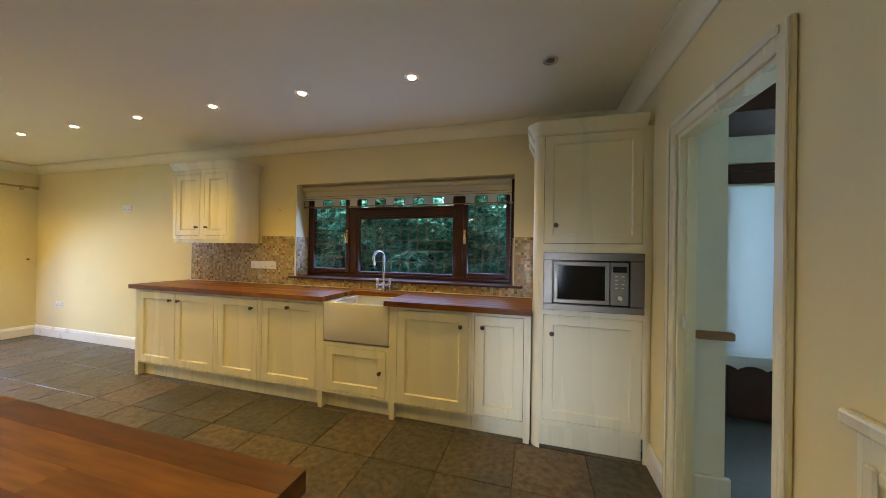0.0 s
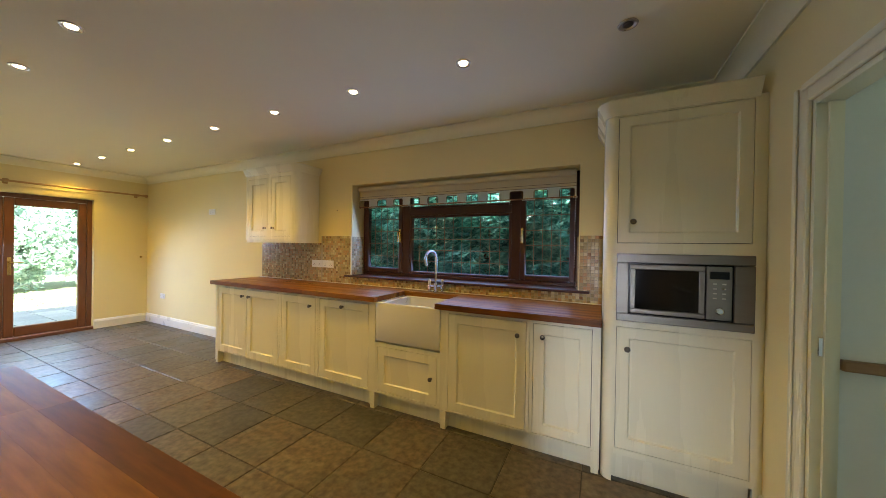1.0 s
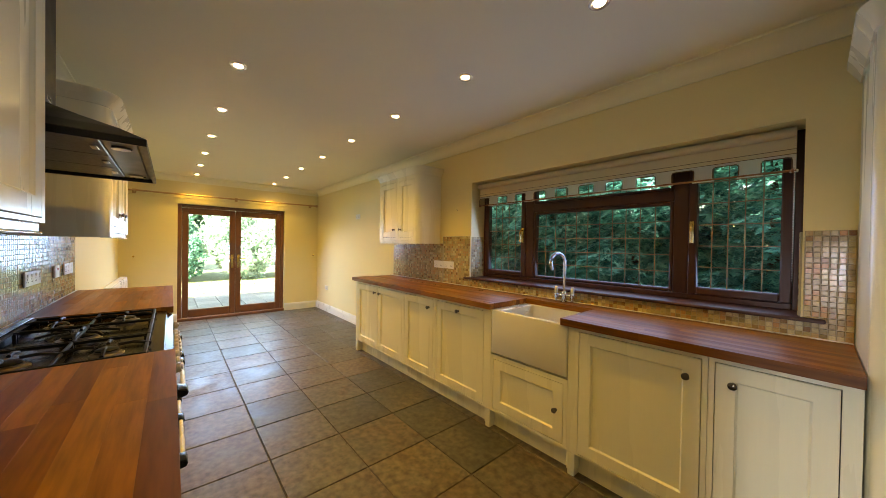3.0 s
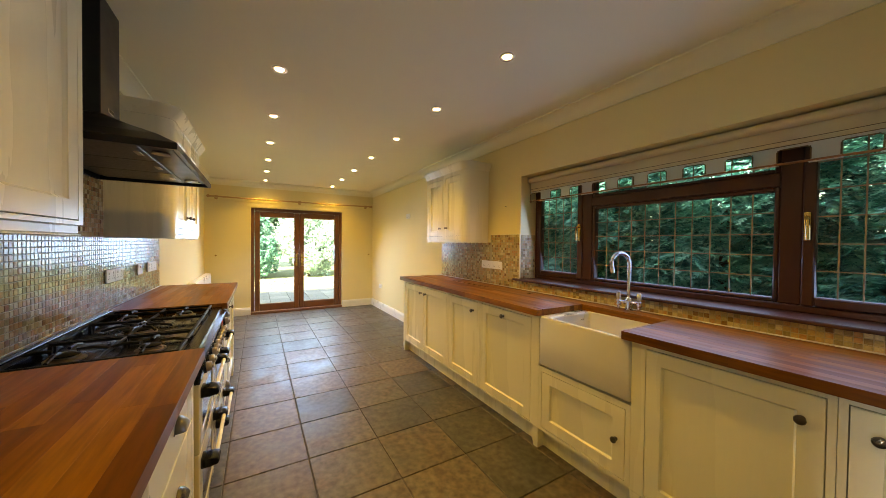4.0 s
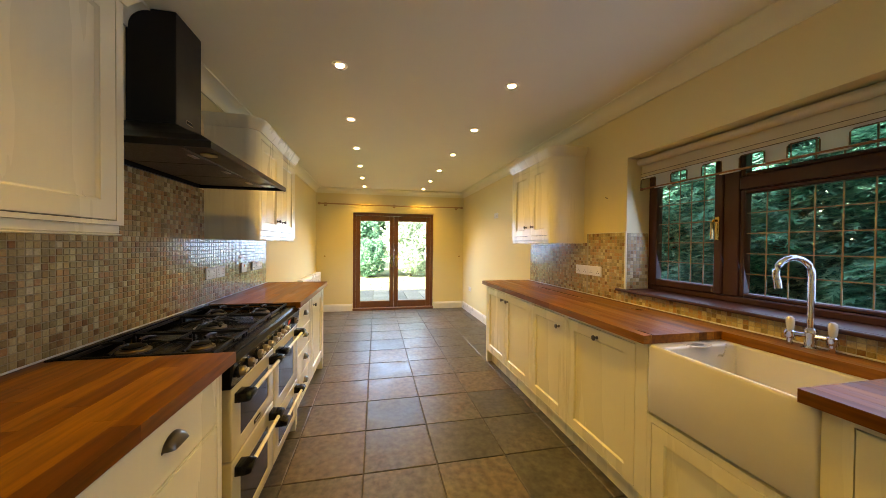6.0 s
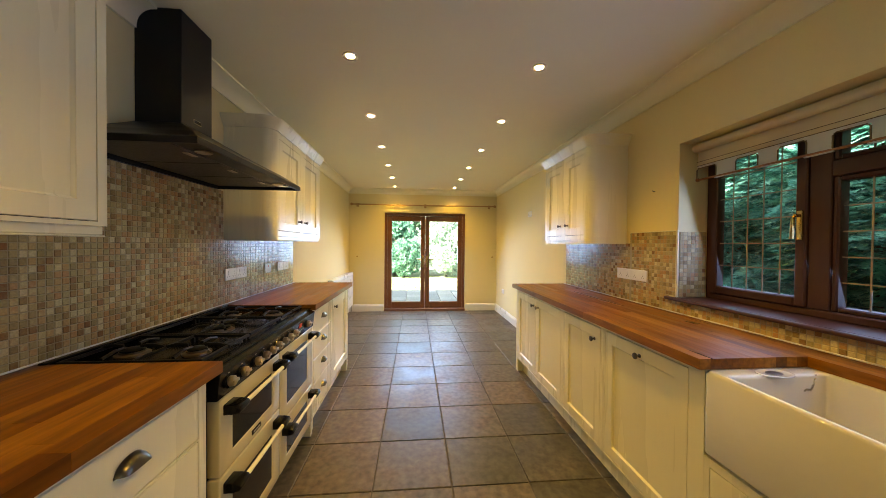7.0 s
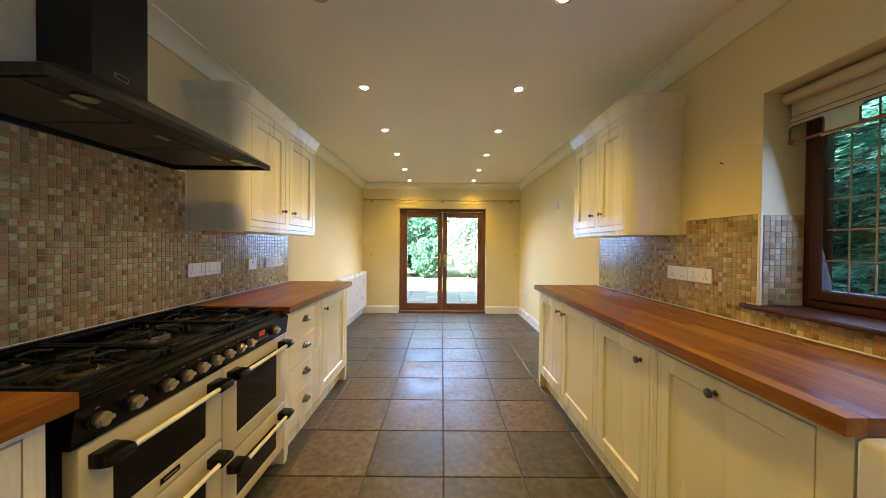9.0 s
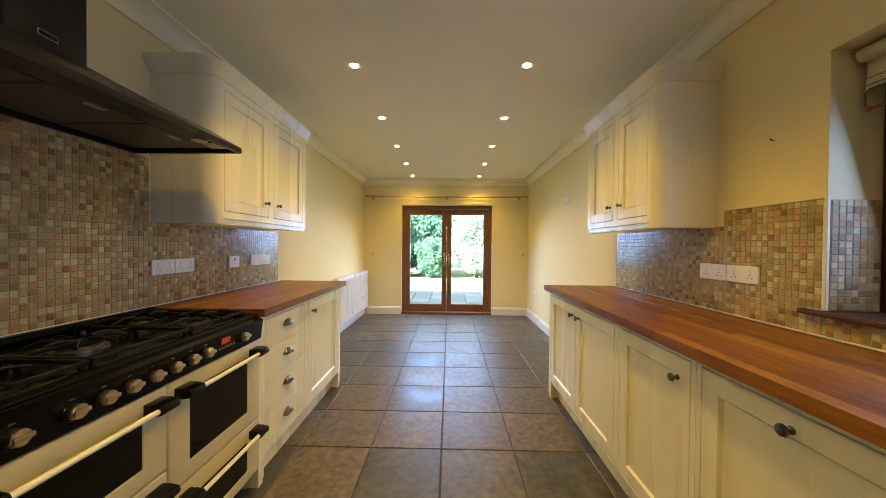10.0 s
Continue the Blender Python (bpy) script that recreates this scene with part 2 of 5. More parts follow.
M_BARK = mat("bark", (0.13, 0.09, 0.06), 0.9, var=0.3, scale=20, bump=0.8, bscale=40)
M_SLATEU = mat("utility_floor_tile", (0.07, 0.075, 0.075), 0.4, var=0.3, scale=5, bump=0.3, bscale=30)
M_UTIL = mat("pale_utility_paint", (0.76, 0.77, 0.70), 0.7, var=0.02)
M_OAKTRIM = mat("oak_dado", (0.28, 0.15, 0.06), 0.45, var=0.2, scale=8, stretch=(0.1, 1, 1))
M_BRICK = mat("house_render", (0.40, 0.30, 0.22), 0.9, var=0.2, scale=4, bump=0.4)

# ---- building helpers ----
BASES = {}


def thing(name, base, label, category, group="", kind=""):
    ob = new(name)
    ob.empty_display_size = 0.1
    ob.location = base
    BASES[ob.name] = Vector(base)
    return tagged(ob, label, category, group, kind)


def mesh_of(name, bm, material, smooth=None):
    me = bpy.data.meshes.new(name)
    bmesh.ops.recalc_face_normals(bm, faces=bm.faces)
    bm.to_mesh(me)
    bm.free()
    me.materials.append(material)
    if smooth is not None:
        for p in me.polygons:
            p.use_smooth = True
        me.set_sharp_from_angle(angle=radians(smooth))
    return me


def part(name, bm, material, parent, label="", smooth=None):
    """One mesh under a thing or under a part; the bmesh is in world places."""
    base = BASES[parent.name]
    bmesh.ops.translate(bm, verts=bm.verts, vec=-base)
    ob = new(name, mesh_of(name, bm, material, smooth))
    ob.parent = parent
    BASES[ob.name] = base
    if label:
        tagged(ob, label)
    return ob


def solid(name, bm, material, label, category, kind="structure", smooth=None, group=""):
    """A thing that is one mesh; its origin lies at the middle of its base."""
    lo = [min(v.co[k] for v in bm.verts) for k in range(3)]
    hi = [max(v.co[k] for v in bm.verts) for k in range(3)]
    base = Vector(((lo[0] + hi[0]) / 2, (lo[1] + hi[1]) / 2, lo[2]))
    bmesh.ops.translate(bm, verts=bm.verts, vec=-base)
    ob = new(name, mesh_of(name, bm, material, smooth))
    ob.location = base
    BASES[ob.name] = base
    return tagged(ob, label, category, group, kind)


def box(bm, x0, x1, y0, y1, z0, z1, bevel=0.0, seg=1):
    x0, x1, y0, y1, z0, z1 = min(x0, x1), max(x0, x1), min(y0, y1), max(y0, y1), min(z0, z1), max(z0, z1)
    r = bmesh.ops.create_cube(bm, size=1.0)
    m = Matrix.Translation(((x0 + x1) / 2, (y0 + y1) / 2, (z0 + z1) / 2)) @ Matrix.Diagonal((x1 - x0, y1 - y0, z1 - z0, 1))
    bmesh.ops.transform(bm, matrix=m, verts=r["verts"])
    if bevel:
        edges = list({e for v in r["verts"] for e in v.link_edges})
        bmesh.ops.bevel(bm, geom=edges, offset=bevel, segments=seg, profile=0.5, affect="EDGES")
    return bm


def cube(x0, x1, y0, y1, z0, z1, bevel=0.0, seg=1):
    return box(bmesh.new(), x0, x1, y0, y1, z0, z1, bevel, seg)


def lathe(bm, profile, m, seg=16):
    """Turns (radius, height) pairs round z, placed by the matrix m."""
    rings = []
    for r, h in profile:
        rings.append([bm.verts.new(m @ Vector((r * math.cos(2 * math.pi * k / seg), r * math.sin(2 * math.pi * k / seg), h))) for k in range(seg)])
    for a, b in zip(rings, rings[1:]):
        for k in range(seg):
            bm.faces.new((a[k], a[(k + 1) % seg], b[(k + 1) % seg], b[k]))
    bm.faces.new(rings[0][::-1])
    bm.faces.new(rings[-1])
    return bm


def sweep(bm, points, radius, seg=8):
    """A round bar along points."""
    pts = [Vector(p) for p in points]
    up = Vector((0, 0, 1))
    rings = []
    for i, p in enumerate(pts):
        t = (pts[min(i + 1, len(pts) - 1)] - pts[max(i - 1, 0)]).normalized()
        a = t.cross(up if abs(t.z) < 0.95 else Vector((1, 0, 0))).normalized()
        b = t.cross(a)
        r = radius[i] if isinstance(radius, (list, tuple)) else radius
        rings.append([bm.verts.new(p + r * (math.cos(2 * math.pi * k / seg) * a + math.sin(2 * math.pi * k / seg) * b)) for k in range(seg)])
    for a, b in zip(rings, rings[1:]):
        for k in range(seg):
            bm.faces.new((a[k], a[(k + 1) % seg], b[(k + 1) % seg], b[k]))
    bm.faces.new(rings[0][::-1])
    bm.faces.new(rings[-1])
    return bm


def extrude_profile(bm, outline, frame_at, ends):
    """A closed outline of (a, b) pairs, placed by frame_at(end, a, b) at each of the ends, and skinned."""
    rings = [[bm.verts.new(frame_at(e, a, b)) for a, b in outline] for e in ends]
    n = len(outline)
    for r, s in zip(rings, rings[1:]):
        for k in range(n):
            bm.faces.new((r[k], r[(k + 1) % n], s[(k + 1) % n], s[k]))
    bm.faces.new(rings[0][::-1])
    bm.faces.new(rings[-1])
    return bm


def axis(x, y, z, s):
    """Turns a lathe's axis from up to along y, towards s."""
    return Matrix.Translation((x, y, z)) @ Matrix.Rotation(radians(-90 * s), 4, "X")


def frame_ring(bm, x0, x1, z0, z1, a, b, c, d, y0, y1, bevel=0.0, seg=2):
    """One frame in the plane of x and z with an opening (a to b, c to d), from y0 to y1."""
    vs = []
    for y in (y0, y1):
        vs.append([bm.verts.new((x, y, z)) for x, z in ((x0, z0), (x1, z0), (x1, z1), (x0, z1))])
        vs.append([bm.verts.new((x, y, z)) for x, z in ((a, c), (b, c), (b, d), (a, d))])
    o0, i0, o1, i1 = vs
    made = []
    for k in range(4):
        n = (k + 1) % 4
        made += [bm.faces.new((o0[k], o0[n], i0[n], i0[k])), bm.faces.new((o1[k], i1[k], i1[n], o1[n])),
                 bm.faces.new((o0[k], o1[k], o1[n], o0[n])), bm.faces.new((i0[k], i0[n], i1[n], i1[k]))]
    bmesh.ops.recalc_face_normals(bm, faces=made)
    if bevel:
        sharp = [e for e in {e for f in made for e in f.edges} if len(e.link_faces) == 2 and e.calc_face_angle() > 0.5]
        bmesh.ops.bevel(bm, geom=sharp, offset=bevel, segments=seg, profile=0.5, affect="EDGES")
    return bm

# ---- structure ----
LEFT, RIGHT, FAR, DOORW, TOP = 0.02, 2.945, -6.75, 0.84, 2.40
WX0, WX1, WZ0, WZ1 = -2.27, -0.026, 0.985, 1.965      # kitchen window opening
FX0, FX1, FZ1 = 0.70, 2.31, 1.945                     # garden door opening (along y)
OY0, OY1, OZ1 = 1.325, 2.03, 1.90                      # doorway to the utility room
NEARY, BACKX = -4.7, 0.84

floor = solid("floor", cube(FAR - 0.02, BACKX + 0.14, NEARY - 0.1, RIGHT + 0.1, -0.12, -0.006), M_GROUT_F, "slate-look stone floor laid in square tiles with dark grout", "floor")
solid("utility_floor", cube(BACKX + 0.14, 3.6, 0.2, 3.3, -0.12, -0.002), M_SLATEU, "dark slate floor of the utility room", "floor")
solid("ceiling", cube(FAR - 0.3, BACKX + 0.14, NEARY - 0.1, RIGHT + 0.3, TOP, TOP + 0.12), M_CEIL, "matt white painted ceiling", "ceiling")
# unseen block over the back, sized so its shadow ends at the patio's edge
solid("patio_shade_block", cube(FAR - 0.5, 4.0, NEARY - 2.5, -0.5, TOP + 0.56, 4.05), M_BRICK, "unseen block added to keep the sun off the patio", "upper storey")
# unseen slab; its height and overhang set how much sun the hedge gets
solid("roof", cube(FAR - 0.5, 4.0, NEARY - 2.5, RIGHT + 0.31, TOP + 0.13, TOP + 0.53), M_BRICK, "unseen flat slab added over the house to block the sun", "roof")

# window wall with its opening
bm = bmesh.new()
T = 0.30
box(bm, FAR - 0.3, WX0, RIGHT, RIGHT + T, -0.12, TOP)
box(bm, WX1, BACKX + 0.14, RIGHT, RIGHT + T, -0.12, TOP)
box(bm, WX0, WX1, RIGHT, RIGHT + T, -0.12, WZ0)
box(bm, WX0, WX1, RIGHT, RIGHT + T, WZ1, TOP)
solid("wall_window", bm, M_WALL, "cream painted wall with a deep window opening", "wall")
# cooker wall
solid("wall_cooker", cube(FAR - 0.3, -0.30, LEFT - 0.2, LEFT, -0.12, TOP), M_WALL, "cream painted wall behind the range cooker", "wall")
# out of view; its edge is set to cut off the hall daylight
solid("wall_near", cube(-0.30, 0.012, NEARY, LEFT - 0.0, -0.12, TOP), M_WALL, "cream painted return wall, unseen, placed to edge the hall daylight", "wall")
solid("wall_back", cube(-0.30, BACKX + 0.14, NEARY - 0.1, NEARY, -0.12, TOP), M_WALL, "cream painted back wall", "wall")
# far wall with the garden doors
bm = bmesh.new()
box(bm, FAR - 0.28, FAR, LEFT, FX0, -0.12, TOP)
box(bm, FAR - 0.28, FAR, FX1, RIGHT, -0.12, TOP)
box(bm, FAR - 0.28, FAR, FX0, FX1, FZ1, TOP)
box(bm, FAR, FAR + 0.018, LEFT, RIGHT, 2.035, TOP)
solid("wall_garden", bm, M_WALL, "cream painted end wall around the garden doors", "wall")
# wall with the doorway to the utility room
bm = bmesh.new()
box(bm, DOORW, DOORW + 0.07, NEARY, OY0, -0.12, TOP)
box(bm, DOORW, DOORW + 0.07, OY1, RIGHT, -0.12, TOP)
box(bm, DOORW, DOORW + 0.07, OY0, OY1, OZ1, TOP)
solid("wall_doorway", bm, M_WALL, "cream painted wall with an open doorway", "wall")
# utility room shell
bm = bmesh.new()
box(bm, 3.6, 3.7, 0.1, 3.4, -0.12, TOP)
box(bm, DOORW + 0.07, 3.7, 0.1, 0.2, -0.12, TOP)
box(bm, DOORW + 0.07, 1.46, 3.2, 3.4, -0.12, TOP)
box(bm, 1.46, 2.9, 3.2, 3.4, 2.02, TOP)
box(bm, 2.15, 2.9, 3.2, 3.4, -0.12, 0.95)
box(bm, 2.9, 3.6, 3.2, 3.4, -0.12, TOP)
box(bm, DOORW + 0.07, 1.05, 2.032, 3.2, -0.12, TOP)
box(bm, DOORW + 0.07, 3.7, 0.1, 3.4, TOP + 0.001, TOP + 0.1)
solid("wall_utility", bm, M_UTIL, "pale painted walls of the utility room", "wall")


# coving round the ceiling
def coving_outline(n=6, a=0.10):
    pts = [(0, 0), (a, 0), (a, -0.012), (a - 0.012, -0.012)]
    for k in range(n + 1):
        w = math.pi / 2 * k / n
        pts.append((a - 0.012 - (a - 0.024) * math.sin(w), -0.012 - (a - 0.024) * (1 - math.cos(w))))
    pts += [(0.012, -a), (0, -a)]
    return pts


COV = coving_outline()
bm = extrude_profile(bmesh.new(), COV, lambda e, a, b: Vector((e, RIGHT - a, TOP + b - 0.001)), [FAR + 0.019, DOORW - 0.001])
solid("coving", bm, M_CEIL, "white plaster coving along the window wall", "coving", smooth=40)
bm = extrude_profile(bmesh.new(), COV, lambda e, a, b: Vector((e, LEFT + a, TOP + b - 0.001)), [FAR + 0.019, -0.301])
solid("coving", bm, M_CEIL, "white plaster coving along the cooker wall", "coving", smooth=40)
bm = extrude_profile(bmesh.new(), COV, lambda e, a, b: Vector((FAR + 0.019 + a, e, TOP + b - 0.002)), [LEFT + 0.003, RIGHT - 0.003])
solid("coving", bm, M_CEIL, "white plaster coving over the garden doors", "coving", smooth=40)
bm = extrude_profile(bmesh.new(), COV, lambda e, a, b: Vector((DOORW - 0.001 - a, e, TOP + b - 0.002)), [NEARY + 0.003, RIGHT - 0.003])
solid("coving", bm, M_CEIL, "white plaster coving over the doorway", "coving", smooth=40)

# skirting boards
SK = [(0, 0), (0.018, 0), (0.018, 0.105), (0.013, 0.118), (0.013, 0.125), (0.006, 0.138), (0, 0.138)]


def skirting(x0, y0, x1, y1, nx, ny):
    b = extrude_profile(bmesh.new(), SK, lambda e, a, h: Vector((x0 + (x1 - x0) * e + nx * a, y0 + (y1 - y0) * e + ny * a, h)), [0, 1])
    return solid("baseboard", b, M_TRIM, "white moulded skirting board at the foot of the wall", "skirting")


skirting(FAR, RIGHT, -3.70, RIGHT, 0, -1)
skirting(FAR, LEFT, -3.85, LEFT, 0, 1)
skirting(FAR, LEFT + 0.02, FAR, FX0 - 0.003, 1, 0)
skirting(FAR, FX1 + 0.003, FAR, RIGHT - 0.02, 1, 0)
skirting(DOORW, 2.118, DOORW, 2.46, -1, 0)
skirting(DOORW, NEARY, DOORW, 1.26, -1, 0)

# door casing
bm = bmesh.new()
for y0, y1 in ((OY0 - 0.06, OY0), (OY1, OY1 + 0.075)):
    box(bm, DOORW - 0.018, DOORW - 0.001, y0, y1, 0, OZ1 + 0.075, 0.004)
    box(bm, DOORW - 0.028, DOORW - 0.019, y0 + (0.0 if y0 < 1.7 else 0.05), y1 - (0.05 if y0 < 1.7 else 0.0), 0, OZ1 + 0.07, 0.004)
box(bm, DOORW - 0.018, DOORW - 0.001, OY0 + 0.001, OY1 - 0.001, OZ1, OZ1 + 0.075, 0.004)
box(bm, DOORW - 0.028, DOORW - 0.019, OY0 - 0.02, OY1 + 0.02, OZ1 + 0.045, OZ1 + 0.074, 0.004)
# lining and stop
box(bm, DOORW - 0.001, DOORW + 0.075, OY0 + 0.0, OY0 + 0.02, 0, OZ1)
box(bm, DOORW - 0.001, DOORW + 0.075, OY1 - 0.02, OY1, 0, OZ1)
box(bm, DOORW - 0.001, DOORW + 0.075, OY0 + 0.021, OY1 - 0.021, OZ1 - 0.02, OZ1)
box(bm, DOORW + 0.03, DOORW + 0.055, OY1 - 0.034, OY1 - 0.021, 0, OZ1 - 0.021)
box(bm, DOORW + 0.03, DOORW + 0.055, OY0 + 0.021, OY0 + 0.034, 0, OZ1 - 0.021)
casing = solid("doorway_trim", bm, M_CAB, "cream painted door casing of the open doorway", "door casing")
part("strike_plate", cube(DOORW + 0.015, DOORW + 0.038, OY1 - 0.026, OY1 - 0.0205, 0.93, 1.0, 0.002), M_CHROME, casing, "small chrome latch plate")

# dado panelling beside the doorway
pan = thing("wall_panelling", (DOORW, 1.0, 0), "cream painted dado rail and framed panel on the wall", "panelling", kind="structure")
part("dado_rail", cube(DOORW - 0.03, DOORW - 0.001, 0.2, 1.10, 0.925, 0.962, 0.008, 2), M_CAB, pan)
bm = bmesh.new()
box(bm, DOORW - 0.013, DOORW - 0.001, 0.2, 1.075, 0.14, 0.925, 0.003)
box(bm, DOORW - 0.024, DOORW - 0.014, 1.02, 1.05, 0.3, 0.87, 0.006)
box(bm, DOORW - 0.024, DOORW - 0.014, 0.3, 1.019, 0.84, 0.87, 0.006)
part("panel", bm, M_CAB, pan)
part("pilaster", cube(DOORW - 0.012, DOORW - 0.001, 0.2, 1.045, 0.963, TOP - 0.102, 0.003), M_WALL, pan)

# utility room: end of a dado, tall skirting, beam, dark outer door with a blind
solid("dado_rail", cube(DOORW + 0.077, 1.075, 1.998, 2.0315, 0.885, 0.925, 0.008, 2), M_OAKTRIM, "oak dado rail ending at the corner of the utility wall", "dado rail")
solid("baseboard", cube(DOORW + 0.077, 1.068, 2.008, 2.0315, 0.0, 0.22, 0.006, 2), M_TRIM, "white moulded skirting board in the utility room", "skirting")
solid("ceiling_beam", cube(1.051, 3.599, 2.28, 2.75, 2.09, 2.399, 0.01), M_MAHOG, "dark stained timber ceiling beam in the utility room", "beam")
ud = thing("door_1", (1.8, 3.25, 0), "dark brown glazed back door with a white roller blind", "door", kind="structure")
bm = bmesh.new()
box(bm, 1.465, 1.53, 3.20, 3.28, 0, 2.015, 0.004)
box(bm, 2.07, 2.145, 3.20, 3.28, 0, 2.015, 0.004)
box(bm, 1.531, 2.069, 3.20, 3.28, 1.955, 2.015, 0.004)
part("frame", bm, M_MAHOG, ud)
bm = bmesh.new()
box(bm, 1.535, 1.63, 3.215, 3.26, 0.01, 1.95, 0.004)
box(bm, 1.97, 2.065, 3.215, 3.26, 0.01, 1.95, 0.004)
box(bm, 1.631, 1.969, 3.215, 3.26, 1.86, 1.95, 0.004)
box(bm, 1.631, 1.969, 3.215, 3.26, 0.01, 0.52, 0.004)
part("leaf", bm, M_MAHOG, ud)
g = part("pane", cube(1.631, 1.969, 3.235, 3.241, 0.52, 1.86), M_GLASS, ud)
g.visible_shadow = False
uw = thing("window_2", (2.5, 3.25, 0.95), "dark framed utility window beside the back door", "window", kind="structure")
bm = bmesh.new()
box(bm, 2.155, 2.21, 3.21, 3.28, 0.95, 2.015)
box(bm, 2.84, 2.895, 3.21, 3.28, 0.95, 2.015)
box(bm, 2.211, 2.839, 3.21, 3.28, 1.96, 2.015)
box(bm, 2.211, 2.839, 3.21, 3.28, 0.95, 1.01)
part("window_frame", bm, M_MAHOG, uw)
g = part("pane", cube(2.211, 2.839, 3.24, 3.246, 1.01, 1.96), M_GLASS, uw)
g.visible_shadow = False


def roller_blind(x0, x1, y, z0, z1):
    b = thing("roller_blind", ((x0 + x1) / 2, y, z0), "white roller blind with a scalloped hem, drawn down", "blind", "utility blinds")
    bm = bmesh.new()
    n = 48
    top = [bm.verts.new((x0 + (x1 - x0) * k / n, y, z1)) for k in range(n + 1)]
    hem = [bm.verts.new((x0 + (x1 - x0) * k / n, y, z0 + 0.035 * abs(math.sin(math.pi * 2.5 * k / n)) ** 0.7)) for k in range(n + 1)]
    for k in range(n):
        bm.faces.new((top[k], top[k + 1], hem[k + 1], hem[k]))
    r = bmesh.ops.extrude_face_region(bm, geom=bm.faces[:])
    bmesh.ops.translate(bm, verts=[v for v in r["geom"] if isinstance(v, bmesh.types.BMVert)], vec=(0, 0.0015, 0))
    part("cloth", bm, M_BLINDW, b)
    part("roller", sweep(bmesh.new(), [(x0 - 0.01, y + 0.018, z1 + 0.012), (x1 + 0.01, y + 0.018, z1 + 0.012)], 0.018, 12), M_PLAST, b, smooth=40)
    part("hem_bar", cube(x0, x1, y - 0.006, y - 0.0005, z0 + 0.10, z0 + 0.115, 0.002), M_PLAST, b)
    bm = bmesh.new()
    for k in range(34):
        lathe(bm, [(0.001, -0.003), (0.003, 0), (0.001, 0.003)], Matrix.Translation((x1 + 0.012, y - 0.01, z1 - 0.02 - 0.024 * k)), 6)
    part("bead_chain", bm, M_PLAST, b)
    return b


roller_blind(1.50, 1.965, 3.19, 0.40, 1.83)
roller_blind(2.20, 2.80, 3.19, 1.35, 1.83)

# ---- garden doors ----
FD = thing("door_2", (FAR - 0.06, 1.5, 0), "brown wood-effect glazed double garden doors, closed", "garden doors", kind="structure")
fx0, fx1 = FAR - 0.14, FAR - 0.055
bm = bmesh.new()
box(bm, fx0, fx1, FX0 + 0.001, FX0 + 0.055, 0.0, FZ1 - 0.001, 0.005)
box(bm, fx0, fx1, FX1 - 0.055, FX1 - 0.001, 0.0, FZ1 - 0.001, 0.005)
box(bm, fx0, fx1, FX0 + 0.056, FX1 - 0.056, FZ1 - 0.056, FZ1 - 0.001, 0.005)
part("frame", bm, M_BROWN, FD)
part("threshold", cube(fx0 - 0.05, FAR + 0.02, FX0 + 0.001, FX1 - 0.001, -0.004, 0.045, 0.006), M_BROWN, FD)
mid = (FX0 + FX1) / 2
for s, (y0, y1) in enumerate(((FX0 + 0.058, mid - 0.002), (mid + 0.002, FX1 - 0.058))):
    bm = bmesh.new()
    lx0, lx1 = fx0 + 0.015, fx1 - 0.004
    box(bm, lx0, lx1, y0, y0 + 0.085, 0.047, FZ1 - 0.06, 0.008)
    box(bm, lx0, lx1, y1 - 0.085, y1, 0.047, FZ1 - 0.06, 0.008)
    box(bm, lx0, lx1, y0 + 0.086, y1 - 0.086, FZ1 - 0.16, FZ1 - 0.06, 0.008)
    box(bm, lx0, lx1, y0 + 0.086, y1 - 0.086, 0.047, 0.175, 0.008)
    leaf = part("leaf", bm, M_BROWN, FD)
    g = part("pane", cube(lx0 + 0.025, lx0 + 0.031, y0 + 0.08, y1 - 0.08, 0.17, FZ1 - 0.155), M_GLASS, leaf)
    g.visible_shadow = False
    yh = y1 - 0.045 if s == 0 else y0 + 0.045
    d = -1 if s == 0 else 1
    bm = cube(lx1, lx1 + 0.008, yh - 0.017, yh + 0.017, 0.86, 1.10, 0.004, 2)
    sweep(bm, [(lx1 + 0.008, yh, 1.03), (lx1 + 0.045, yh, 1.03), (lx1 + 0.05, yh + d * 0.02, 1.03), (lx1 + 0.05, yh + d * 0.11, 1.025)], 0.009, 8)
    part("handle", bm, M_BRASS, leaf, "polished brass lever handle")

# curtain pole
pole = thing("curtain_pole", (FAR + 0.10, 1.5, 2.08), "bare pine curtain pole on wooden brackets over the garden doors", "curtain pole")
px = FAR + 0.115
part("rod", sweep(bmesh.new(), [(px, 0.13, 2.085), (px, 1.5, 2.078), (px, 2.84, 2.085)], 0.013, 12), M_PINE, pole, smooth=40)
for y, s in ((0.13, -1), (2.84, 1)):
    part("finial", lathe(bmesh.new(), [(0.008, 0), (0.02, 0.004), (0.012, 0.012), (0.024, 0.03), (0.027, 0.045), (0.018, 0.06), (0.004, 0.066)], axis(px, y, 2.085, s), 14), M_PINE, pole, smooth=40)
for y in (0.19, 1.5, 2.78):
    bm = cube(FAR + 0.0185, FAR + 0.03, y - 0.022, y + 0.022, 2.045, 2.115, 0.004)
    sweep(bm, [(FAR + 0.03, y, 2.078), (px + 0.012, y, 2.075)], 0.012, 8)
    lathe(bm, [(0.019, -0.01), (0.019, 0.01)], axis(px, y, 2.083, 1), 14)
    part("bracket", bm, M_PINE, pole)

